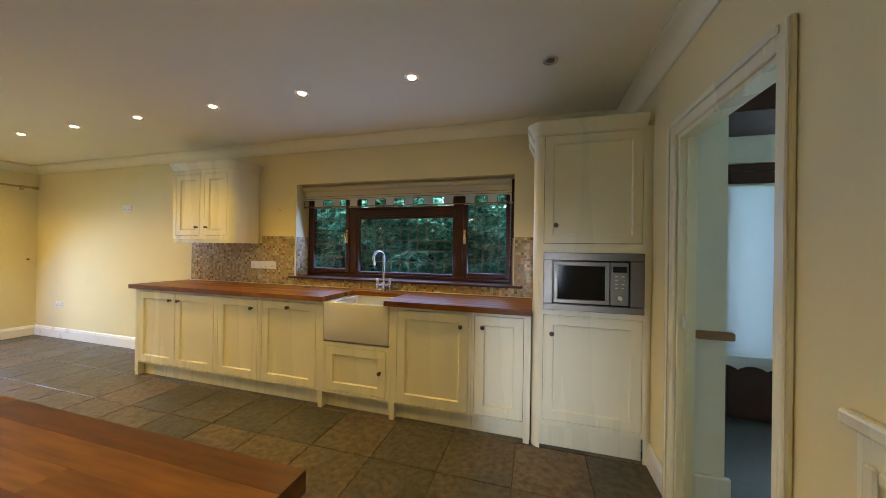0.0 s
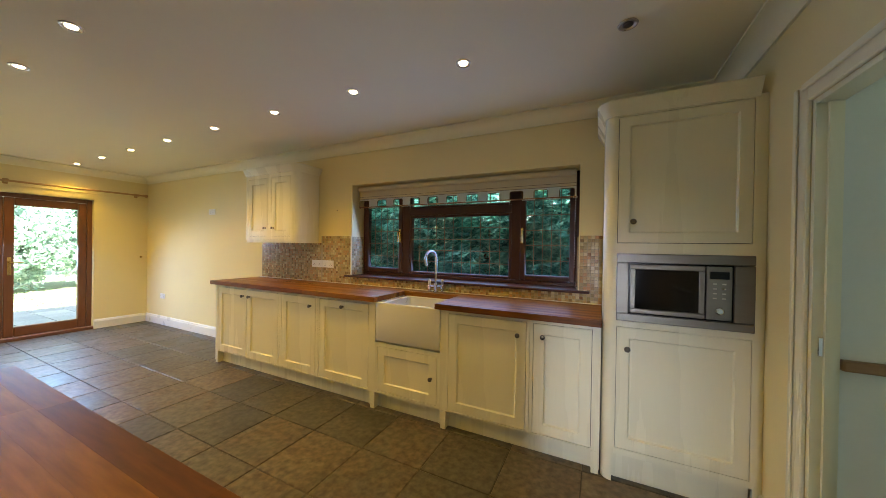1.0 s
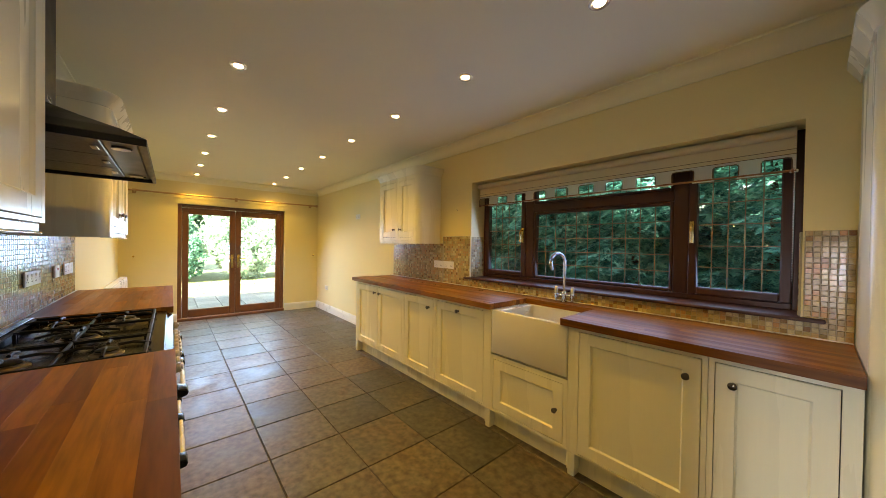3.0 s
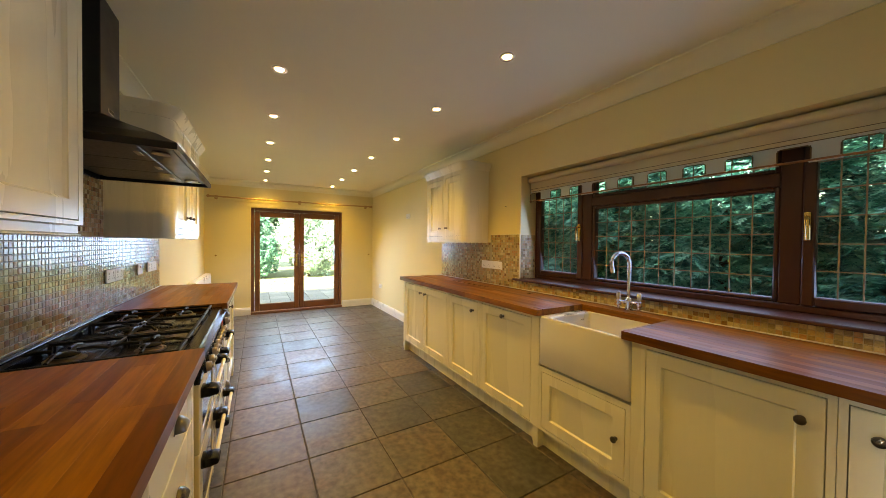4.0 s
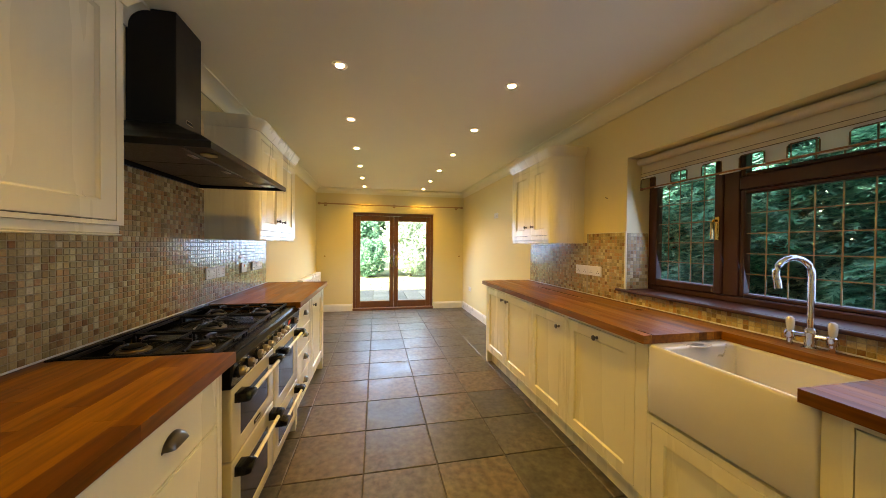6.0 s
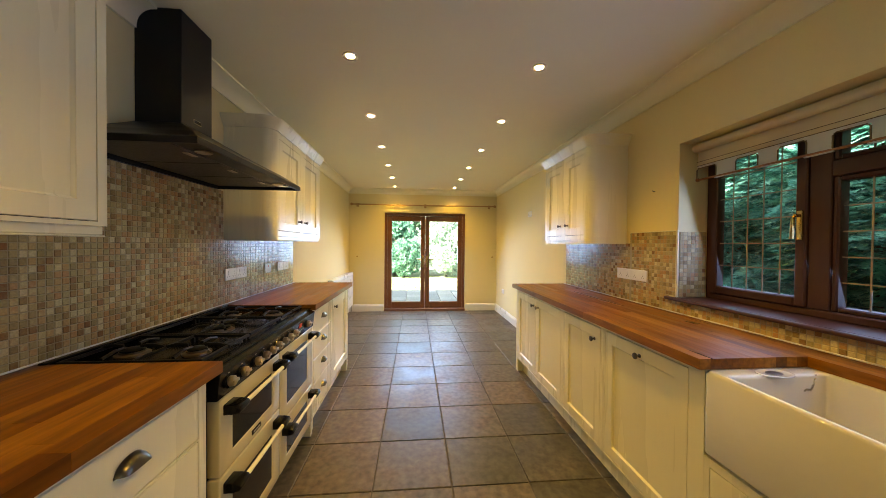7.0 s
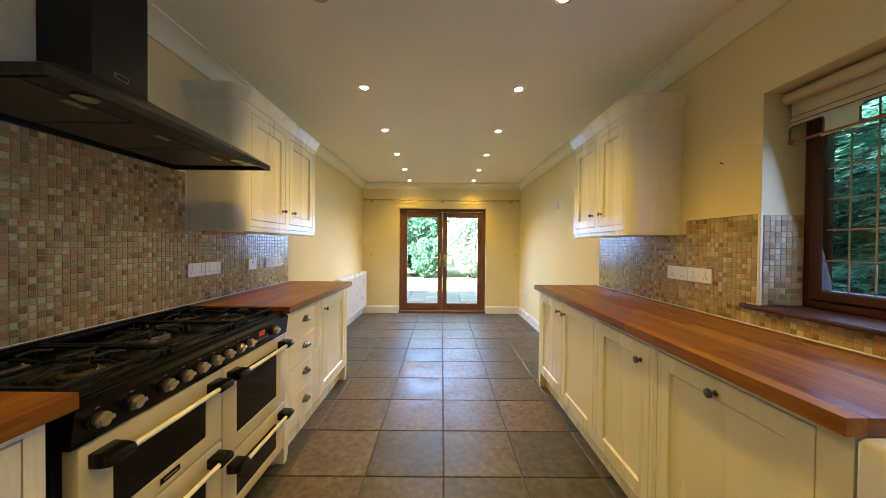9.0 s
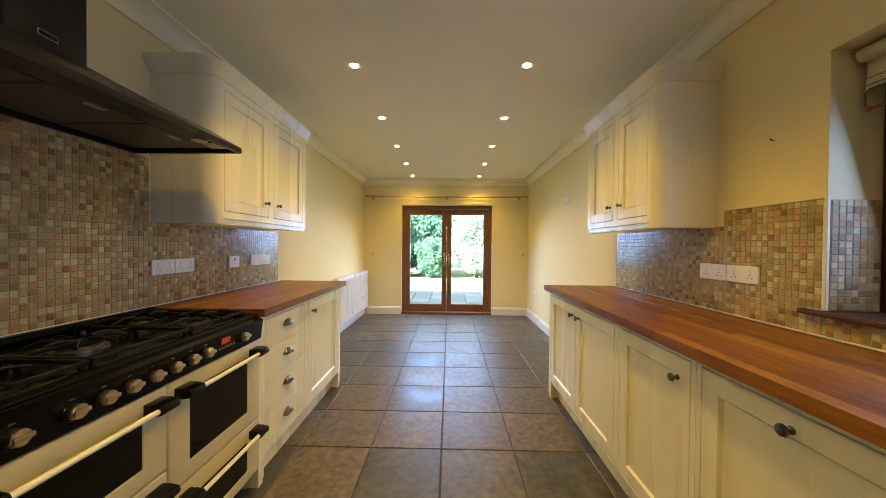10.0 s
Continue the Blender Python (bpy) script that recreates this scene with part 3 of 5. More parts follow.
# ---- kitchen window ----
W = thing("window_1", (-1.15, 3.18, WZ0), "dark mahogany leaded kitchen window with three lights", "window", kind="structure")
wy0, wy1 = 3.135, 3.205
zt = WZ1 - 0.002
bm = bmesh.new()
box(bm, WX0 + 0.002, WX0 + 0.035, wy0, wy1, WZ0 + 0.02, zt, 0.004)
box(bm, WX1 - 0.035, WX1 - 0.002, wy0, wy1, WZ0 + 0.02, zt, 0.004)
box(bm, WX0 + 0.036, WX1 - 0.036, wy0, wy1, WZ0 + 0.02, WZ0 + 0.055, 0.004)
box(bm, WX0 + 0.036, WX1 - 0.036, wy0, wy1, zt - 0.05, zt, 0.004)
for x in (-1.705, -0.555):
    box(bm, x - 0.04, x + 0.04, wy0, wy1, WZ0 + 0.056, zt - 0.051, 0.004)
box(bm, -1.664, -0.596, wy0, wy1, 1.64, 1.71, 0.004)
part("window_frame", bm, M_MAHOG, W)


def sash(x0, x1, z0, z1, t, fy, cols, rows):
    b = bmesh.new()
    box(b, x0, x0 + t, fy, fy + 0.055, z0, z1, 0.006)
    box(b, x1 - t, x1, fy, fy + 0.055, z0, z1, 0.006)
    box(b, x0 + t + 0.0005, x1 - t - 0.0005, fy, fy + 0.055, z0, z0 + t, 0.006)
    box(b, x0 + t + 0.0005, x1 - t - 0.0005, fy, fy + 0.055, z1 - t, z1, 0.006)
    sa = part("sash", b, M_MAHOG, W)
    gx0, gx1, gz0, gz1 = x0 + t - 0.004, x1 - t + 0.004, z0 + t - 0.004, z1 - t + 0.004
    p = part("pane", cube(gx0, gx1, fy + 0.026, fy + 0.030, gz0, gz1), M_GLASS, sa)
    p.visible_shadow = False
    b = bmesh.new()
    for k in range(1, cols):
        x = gx0 + (gx1 - gx0) * k / cols
        box(b, x - 0.0028, x + 0.0028, fy + 0.0225, fy + 0.0255, gz0, gz1)
    for k in range(1, rows):
        z = gz0 + (gz1 - gz0) * k / rows
        box(b, gx0, gx1, fy + 0.0215, fy + 0.0245, z - 0.0028, z + 0.0028)
    part("leading", b, M_LEAD, sa, "dull lead strips in a square lattice")
    return sa


s1 = sash(WX0 + 0.037, -1.746, WZ0 + 0.057, zt - 0.052, 0.045, wy0 - 0.012, 5, 6)
s2 = sash(-1.664, -0.596, WZ0 + 0.0565, 1.639, 0.022, wy0 + 0.006, 11, 5)
s3 = sash(-0.514, WX1 - 0.037, WZ0 + 0.057, zt - 0.052, 0.045, wy0 - 0.012, 5, 6)
s4 = sash(-1.664, -0.596, 1.711, zt - 0.052, 0.022, wy0 + 0.006, 11, 1)
for s, x, d in ((s1, -1.765, -1), (s3, -0.494, 1)):
    bm = cube(x - 0.012, x + 0.012, wy0 - 0.024, wy0 - 0.0125, 1.36, 1.50, 0.004, 2)
    sweep(bm, [(x, wy0 - 0.02, 1.475), (x, wy0 - 0.045, 1.475), (x + d * 0.006, wy0 - 0.05, 1.46), (x + d * 0.008, wy0 - 0.05, 1.365)], 0.008, 8)
    part("handle", bm, M_BRASS, s, "brass window catch")
bm = cube(WX0 - 0.07, WX1 + 0.08, RIGHT - 0.035, RIGHT + 0.0, WZ0 - 0.0, WZ0 + 0.02, 0.008, 3)
box(bm, WX0 + 0.001, WX1 - 0.001, RIGHT - 0.001, wy1, WZ0 + 0.0005, WZ0 + 0.0195)
part("window_sill", bm, M_MAHOG, W, "dark reddish wooden window board")

# window blind: roller, cream cloth, white band with corded slots and a dowel
BL = thing("window_blind", (-1.15, 3.03, 1.72), "cream roller blind with corded slots on a wooden dowel, rolled up", "blind")
by = 3.045
bx0, bx1 = WX0 + 0.02, WX1 - 0.03
part("roller", sweep(bmesh.new(), [(bx0, by - 0.012, 1.93), (bx1, by - 0.012, 1.93)], 0.026, 14), M_BLIND, BL, smooth=40)
bm = cube(bx0, bx1, by + 0.006, by + 0.008, 1.842, 1.93)
box(bm, bx0, bx1, by + 0.001, by + 0.006, 1.825, 1.845, 0.002)
part("cloth", bm, M_BLIND, BL)
bm = cube(bx0, bx1, by + 0.0002, by + 0.0012, 1.846, 1.8485)
box(bm, bx0, bx1, by - 0.0002, by + 0.0008, 1.8215, 1.8245)
part("braid", bm, M_CORD, BL, "thin brown braid lines")
zl, zh, zb0, zb1 = 1.748, 1.806, 1.715, 1.8245
slots = [(bx0, -2.125)] + [(-2.01 + 0.203 * k, -1.898 + 0.203 * k) for k in range(10)]
bm = bmesh.new()
box(bm, bx0, bx1, by + 0.002, by + 0.0035, zh, zb1)
edges = [bx0] + [v for s in slots for v in s] + [bx1]
for k in range(0, len(edges), 2):
    if edges[k + 1] - edges[k] > 0.005:
        box(bm, edges[k], edges[k + 1], by + 0.002, by + 0.0035, zl - 0.006, zh)
        box(bm, edges[k] - 0.008, edges[k + 1] + 0.008, by - 0.006, by + 0.0045, zl - 0.022, zl - 0.0065, 0.003)
part("slotted_band", bm, M_BLINDW, BL, "white cloth band with cut slots")
for a, b in slots:
    pts = [(a, by, zl - 0.004), (a, by, zh - 0.01), (a + 0.01, by, zh), (b - 0.01, by, zh), (b, by, zh - 0.01), (b, by, zl - 0.004)]
    part("cord_edge", sweep(bmesh.new(), pts, 0.0032, 6), M_CORD, BL)
bm = sweep(bmesh.new(), [(bx0 + 0.02, by - 0.002, zl - 0.012), (bx1 - 0.02, by - 0.002, zl - 0.012)], 0.006, 8)
lathe(bm, [(0.004, 0), (0.011, 0.006), (0.011, 0.016), (0.003, 0.022)], Matrix.Translation((bx0 + 0.02, by - 0.002, zl - 0.012)) @ Matrix.Rotation(radians(-90), 4, "Y"), 10)
lathe(bm, [(0.004, 0), (0.011, 0.006), (0.011, 0.016), (0.003, 0.022)], Matrix.Translation((bx1 - 0.02, by - 0.002, zl - 0.012)) @ Matrix.Rotation(radians(90), 4, "Y"), 10)
part("dowel", bm, M_DOWEL, BL, "turned wooden dowel")
bm = bmesh.new()
for k in range(60):
    lathe(bm, [(0.001, -0.003), (0.0032, 0), (0.001, 0.003)], Matrix.Translation((bx1 - 0.004, by - 0.04, 1.91 - 0.0125 * k)), 6)
part("bead_chain", bm, M_PLAST, BL, "white bead chain")

# ---- downlights ----
XA = [-0.62, -1.455, -2.287, -3.135, -3.98, -4.81, -5.61, -6.40]


def downlight(x, y, lit=True):
    z = TOP
    d = thing("downlight", (x, y, z), "satin rimmed recessed ceiling downlight, lit" if lit else "satin metal recessed ceiling downlight, unlit", "downlight", "ceiling downlights")
    part("bezel", lathe(bmesh.new(), [(0.043, -0.0005), (0.045, -0.003), (0.042, -0.008), (0.036, -0.009), (0.031, -0.004), (0.025, -0.0015)], Matrix.Translation((x, y, z)), 24), M_NICKEL, d, smooth=40)
    part("lamp", lathe(bmesh.new(), [(0.0235, -0.002), (0.0235, -0.006), (0.019, -0.0085)], Matrix.Translation((x, y, z)), 20), M_LAMP if lit else M_STEEL, d)
    if lit:
        s = new("downlight_beam", bpy.data.lights.new("downlight_beam", "SPOT"))
        s.data.energy, s.data.color = SPOT_POWER, SPOT_COLOR
        s.data.spot_size, s.data.spot_blend, s.data.shadow_soft_size = radians(125), 0.8, 0.03
        s.location = (x, y, z - 0.03)
    return d


for x in XA:
    if x != -1.455:
        downlight(x, 0.925)
    downlight(x, 2.04)
# unseen hall downlight, added to warm the wall beside the doorway
downlight(0.25, -0.75)
downlight(0.219, 2.07, False)

# radiator and plates on the walls
R = thing("radiator", (-5.9, LEFT + 0.06, 0.13), "white double panel radiator under the cream wall", "radiator")
part("panel", cube(-6.64, -5.16, 0.105, 0.125, 0.15, 0.785, 0.006, 2), M_RAD, R)
for k in range(40):
    x = -6.61 + 1.42 * k / 39
    part("flute", cube(x - 0.011, x + 0.011, 0.1255, 0.131, 0.19, 0.745, 0.003), M_RAD, R)
part("top_grille", cube(-6.64, -5.16, 0.045, 0.104, 0.765, 0.787, 0.004), M_RAD, R)
part("back_panel", cube(-6.62, -5.18, 0.045, 0.06, 0.17, 0.764, 0.004), M_RAD, R)
for x in (-6.4, -5.4):
    part("bracket", cube(x - 0.02, x + 0.02, LEFT, 0.0445, 0.25, 0.7), M_RAD, R)
bm = sweep(bmesh.new(), [(-6.67, 0.09, 0.0), (-6.67, 0.09, 0.2), (-6.64, 0.09, 0.2)], 0.008, 8)
lathe(bm, [(0.014, 0), (0.018, 0.01), (0.018, 0.045), (0.012, 0.055)], Matrix.Translation((-6.67, 0.09, 0.19)), 12)
part("valve", bm, M_CHROME, R)


def plate(x0, x1, z0, z1, y, s, label, gangs, switch=True, red=False):
    p = thing("socket_plate", ((x0 + x1) / 2, y, z0), label, "socket")
    part("faceplate", cube(x0, x1, y, y + s * 0.009, z0, z1, 0.003, 2), M_PLAST, p)
    w = (x1 - x0) / gangs
    for k in range(gangs):
        cx, cz = x0 + w * (k + 0.5), (z0 + z1) / 2
        part("rocker", cube(cx - 0.006, cx + 0.006, y + s * 0.0095, y + s * 0.013, cz + 0.008, cz + 0.026, 0.002), M_RED if red else M_PLAST, p)
        if not red:
            for dx, dz, ww in ((0, -0.002, 0.0025), (-0.011, -0.016, 0.003), (0.011, -0.016, 0.003)):
                part("pin_slot", cube(cx + dx - ww, cx + dx + ww, y + s * 0.0085, y + s * 0.0096, cz + dz - 0.003, cz + dz + 0.003), M_GAP, p)
    return p


plate(-2.835, -2.67, 1.072, 1.152, 2.932, -1, "white plastic double socket on the mosaic splashback", 2)
plate(-2.668, -2.505, 1.072, 1.152, 2.932, -1, "white plastic double switched socket on the mosaic splashback", 2)
plate(-2.79, -2.655, 1.068, 1.148, 0.033, 1, "white plastic double socket on the cooker splashback", 2)
plate(-2.925, -2.792, 1.068, 1.148, 0.033, 1, "white plastic double socket on the cooker splashback", 2)
plate(-3.33, -3.225, 1.068, 1.148, 0.033, 1, "white cooker switch plate with a red rocker", 1, red=True)
plate(-3.60, -3.466, 1.068, 1.148, 0.033, 1, "white plastic double socket beside the cooker switch", 2)
plate(-3.72, -3.602, 1.068, 1.148, 0.033, 1, "white plastic switch plate at the end of the splashback", 1)
plate(-4.93, -4.78, 1.73, 1.81, RIGHT, -1, "white blank plate high on the cream wall", 2)
plate(-6.28, -6.14, 0.42, 0.50, RIGHT, -1, "white plastic double socket low on the cream wall", 2)
for y in (0.18, 2.86):
    h = thing("tieback_hook", (FAR, y, 1.08), "small brass curtain tieback hook", "hook", "tieback hooks")
    part("rose", lathe(bmesh.new(), [(0.014, 0), (0.014, 0.004), (0.006, 0.008), (0.005, 0.03), (0.011, 0.034), (0.004, 0.042)], Matrix.Translation((FAR, y, 1.08)) @ Matrix.Rotation(radians(90), 4, "Y"), 12), M_BRASS, h)
h = thing("wall_hook", (-2.47, RIGHT, 1.70), "small dark screw hook in the cream wall", "hook")
part("shank", sweep(bmesh.new(), [(-2.47, RIGHT, 1.70), (-2.47, RIGHT - 0.012, 1.70), (-2.47, RIGHT - 0.018, 1.708)], 0.003, 6), M_PEWTER, h)

# ---- fitted kitchen ----
WT = 0.909            # height of the worktops


def fbox(bm, x0, x1, d0, d1, z0, z1, yf, s, bevel=0.0, seg=1):
    """A box by its depth in front of (+) or behind (-) the face at yf, which looks towards s."""
    return box(bm, x0, x1, yf + s * d0, yf + s * d1, z0, z1, bevel, seg)


def shaker(parent, name, x0, x1, z0, z1, yf, s, rail=0.07, slab=False):
    """A door or drawer front set in its frame, with a sunk panel and a small moulding round it."""
    bm = bmesh.new()
    if slab:
        fbox(bm, x0, x1, -0.02, 0, z0, z1, yf, s, 0.002)
    else:
        fbox(bm, x0, x1, -0.02, 0, z0, z1, yf, s)
        bmesh.ops.recalc_face_normals(bm, faces=bm.faces)
        front = max(bm.faces, key=lambda f: f.calc_center_median().y * s)
        outer = list(front.edges)
        bmesh.ops.inset_region(bm, faces=[front], thickness=rail, depth=0)
        bmesh.ops.inset_region(bm, faces=[front], thickness=0.0015, depth=-0.003)
        bmesh.ops.inset_region(bm, faces=[front], thickness=0.009, depth=-0.007)
        bmesh.ops.bevel(bm, geom=[e for e in outer if e.is_valid], offset=0.0015, segments=1, affect="EDGES")
    return part(name, bm, M_CAB, parent)


def knob(parent, x, z, yf, s, r=0.016):
    bm = lathe(bmesh.new(), [(0.010, 0), (0.010, 0.003), (0.005, 0.006), (0.005, 0.014), (r * 0.8, 0.018), (r, 0.023), (r * 0.9, 0.028), (r * 0.4, 0.031)], axis(x, yf, z, s), 16)
    return part("knob", bm, M_PEWTER, parent, "dark pewter knob", smooth=35)


def cup_pull(parent, x, z, yf, s, w=0.042):
    """A half-round cup handle, open below."""
    bm = bmesh.new()
    nu, nv = 14, 6
    rows = []
    for i in range(nv + 1):
        e = math.pi / 2 * i / nv
        rows.append([bm.verts.new((x + w * math.cos(math.pi * k / nu) * (1 - 0.25 * math.sin(e) ** 2), yf + s * (0.001 + 0.024 * math.sin(e)), z + 0.030 * math.sin(math.pi * k / nu) * math.cos(e) - 0.002 * math.sin(e))) for k in range(nu + 1)])
    for a, b in zip(rows, rows[1:]):
        for k in range(nu):
            bm.faces.new((a[k], a[k + 1], b[k + 1], b[k]))
    bmesh.ops.remove_doubles(bm, verts=bm.verts, dist=0.0003)
    bmesh.ops.solidify(bm, geom=bm.faces[:], thickness=0.002)
    fbox(bm, x - w - 0.004, x + w + 0.004, 0.0005, 0.003, z - 0.004, z + 0.004, yf, s, 0.001)
    return part("cup_pull", bm, M_PEWTER, parent, "dark pewter cup handle", smooth=40)


def face_frame(parent, x0, x1, z0, z1, opens, yf, s, depth):
    """Carcass and face frame round the openings (x0, x1, z0, z1); a 3 mm gap is left round each front."""
    bm = bmesh.new()
    fbox(bm, x0, x1, -depth, -0.024, z0, z1, yf, s)
    part("carcass", bm, M_CAB, parent)
    bm = bmesh.new()
    xs = sorted({x0, x1, *[o[0] for o in opens], *[o[1] for o in opens]})
    zs = sorted({z0, z1, *[o[2] for o in opens], *[o[3] for o in opens]})
    for i in range(len(xs) - 1):
        for j in range(len(zs) - 1):
            cx, cz = (xs[i] + xs[i + 1]) / 2, (zs[j] + zs[j + 1]) / 2
            if not any(o[0] < cx < o[1] and o[2] < cz < o[3] for o in opens):
                fbox(bm, xs[i], xs[i + 1], -0.0235, -0.0005, zs[j], zs[j + 1], yf, s)
    bmesh.ops.remove_doubles(bm, verts=bm.verts, dist=0.0001)
    part("face_frame", bm, M_CAB, parent)
    # dark sheet behind the fronts, colouring in the shade of their gaps
    bm = bmesh.new()
    for o in opens:
        fbox(bm, o[0], o[1], -0.0239, -0.0215, o[2], o[3], yf, s)
    if opens:
        part("shadow_gap", bm, M_GAP, parent)


G = 0.003
YR = 2.385            # faces of the units under the window, looking to -y
DR = RIGHT - YR - 0.002


def base_unit(name, x0, x1, fronts, label, yf, s, depth, z0=0.135, z1=WT - 0.041, category="kitchen cabinet", feet=()):
    u = thing(name, ((x0 + x1) / 2, yf - s * depth / 2, 0), label, category, "fitted kitchen units")
    face_frame(u, x0, x1, z0, z1, [f[:4] for f in fronts], yf, s, depth)
    for fx0, fx1, fz0, fz1, kind, knobs in fronts:
        d = shaker(u, "drawer_front" if kind == "drawer" else "door", fx0 + G, fx1 - G, fz0 + G, fz1 - G, yf, s, (0.09 if s < 0 else 0.045) if kind == "drawer" else 0.09, kind == "drawer" and s > 0)
        for kx, kz in knobs:
            cup_pull(d, kx, kz, yf, s) if kind == "drawer" and s > 0 else knob(d, kx, kz, yf, s)
    part("plinth", fbox(bmesh.new(), x0, x1, -depth, -0.062, 0.0, z0, yf, s), M_CAB, u)
    for fx in feet:
        bm = bmesh.new()
        fbox(bm, fx - 0.024, fx + 0.024, -0.06, -0.0004, 0.03, z0 - 0.0005, yf, s, 0.002)
        fbox(bm, fx - 0.020, fx + 0.020, -0.056, -0.004, 0.0, 0.03, yf, s, 0.002)
        part("foot", bm, M_CAB, u)
    return u


ZD0, ZD1 = 0.145, 0.845
base_unit("base_cabinet", -3.71, -2.650, [(-3.665, -3.172, ZD0, ZD1, "door", [(-3.222, 0.775)]), (-3.165, -2.675, ZD0, ZD1, "door", [(-3.115, 0.775)])],
          "cream painted double door base cabinet under the wooden worktop", YR, -1, DR, feet=(-3.686,))
base_unit("base_cabinet", -2.648, -2.150, [(-2.628, -2.172, ZD0, ZD1, "door", [(-2.235, 0.765)])], "cream painted single door base cabinet with a pewter knob", YR, -1, DR)
base_unit("base_cabinet", -2.148, -1.503, [(-2.128, -1.572, ZD0, ZD1, "door", [(-1.85, 0.795)])], "cream painted appliance door with a knob at its top", YR, -1, DR, feet=(-1.527,))
base_unit("sink_cabinet", -1.502, -0.914, [(-1.478, -0.938, 0.155, 0.515, "drawer", [(-0.985, 0.345)])], "cream painted low cabinet under the fireclay sink", YR, -1, DR, z1=0.545)
base_unit("base_cabinet", -0.913, -0.277, [(-0.850, -0.297, ZD0, ZD1, "door", [(-0.352, 0.755)])], "cream painted single door base cabinet beside the sink", YR, -1, DR, feet=(-0.887,))
base_unit("base_cabinet", -0.275, 0.132, [(-0.255, 0.086, ZD0, ZD1, "door", [(-0.195, 0.765)])], "cream painted narrow base cabinet beside the tall unit", YR, -1, DR, feet=(0.108,))

YL = 0.602            # faces of the units on the cooker wall, looking to +y
DL = YL - LEFT - 0.002
base_unit("drawer_cabinet", -3.165, -2.635, [(-3.14, -2.69, a, b, "drawer", [(-2.915, (a + b) / 2 + 0.005)]) for a, b in ((0.145, 0.335), (0.341, 0.505), (0.511, 0.675), (0.681, 0.845))],
          "cream painted four drawer cabinet with pewter cup handles", YL, 1, DL, feet=(-2.661,))
base_unit("base_cabinet", -3.83, -3.167, [(-3.775, -3.192, ZD0, ZD1, "door", [(-3.26, 0.775)])], "cream painted single door base cabinet at the end of the run", YL, 1, DL, feet=(-3.804,))
base_unit("drawer_cabinet", -1.545, -0.94, [(-1.507, -0.965, a, b, "drawer", [(-1.255, (a + b) / 2 + 0.005)]) for a, b in ((0.145, 0.405), (0.411, 0.675), (0.681, 0.845))],
          "cream painted drawer cabinet with cup handles beside the cooker", YL, 1, DL)
base_unit("base_cabinet", -0.938, -0.32, [(-0.918, -0.652, ZD0, ZD1, "door", [(-0.70, 0.775)]), (-0.646, -0.345, ZD0, ZD1, "door", [(-0.60, 0.775)])], "cream painted double door base cabinet ending the cooker run", YL, 1, DL, feet=(-0.344,))


def crown(parent, path, z0, z1, out):
    """A flared cornice that follows the plan path; out gives each point's outward way."""
    prof = [(0.0, 0.0), (0.007, 0.0), (0.012, 0.009), (0.018, 0.018), (0.025, 0.028), (0.032, 0.038), (0.039, 0.048), (0.045, 0.056), (0.046, 0.062), (-0.012, 0.062), (-0.012, 0.0)]
    k = (z1 - z0) / 0.062
    bm = bmesh.new()
    rings = [[bm.verts.new((x + ox * a, y + oy * a, z0 + h * k)) for a, h in prof] for (x, y), (ox, oy) in zip(path, out)]
    n = len(prof)
    for r, q in zip(rings, rings[1:]):
        for i in range(n):
            bm.faces.new((r[i], r[(i + 1) % n], q[(i + 1) % n], q[i]))
    bm.faces.new(rings[0][::-1])
    bm.faces.new(rings[-1])
    return part("crown_moulding", bm, M_CAB, parent, smooth=50)


def round_plan(xr, yf, s, yw, xs, r, side):
    """Plan of a unit's rounded end: from the wall along the side, round the corner and along the front to xs."""
    pts, out = [(xr, yw)], [(side, 0)]
    for k in range(9):
        w = math.pi / 2 * k / 8
        pts.append((xr - side * r + side * r * math.cos(w), yf - s * r + s * r * math.sin(w)))
        out.append((side * math.cos(w), s * math.sin(w)))
    pts.append((xs, yf))
    out.append((0, s))
    return pts, out


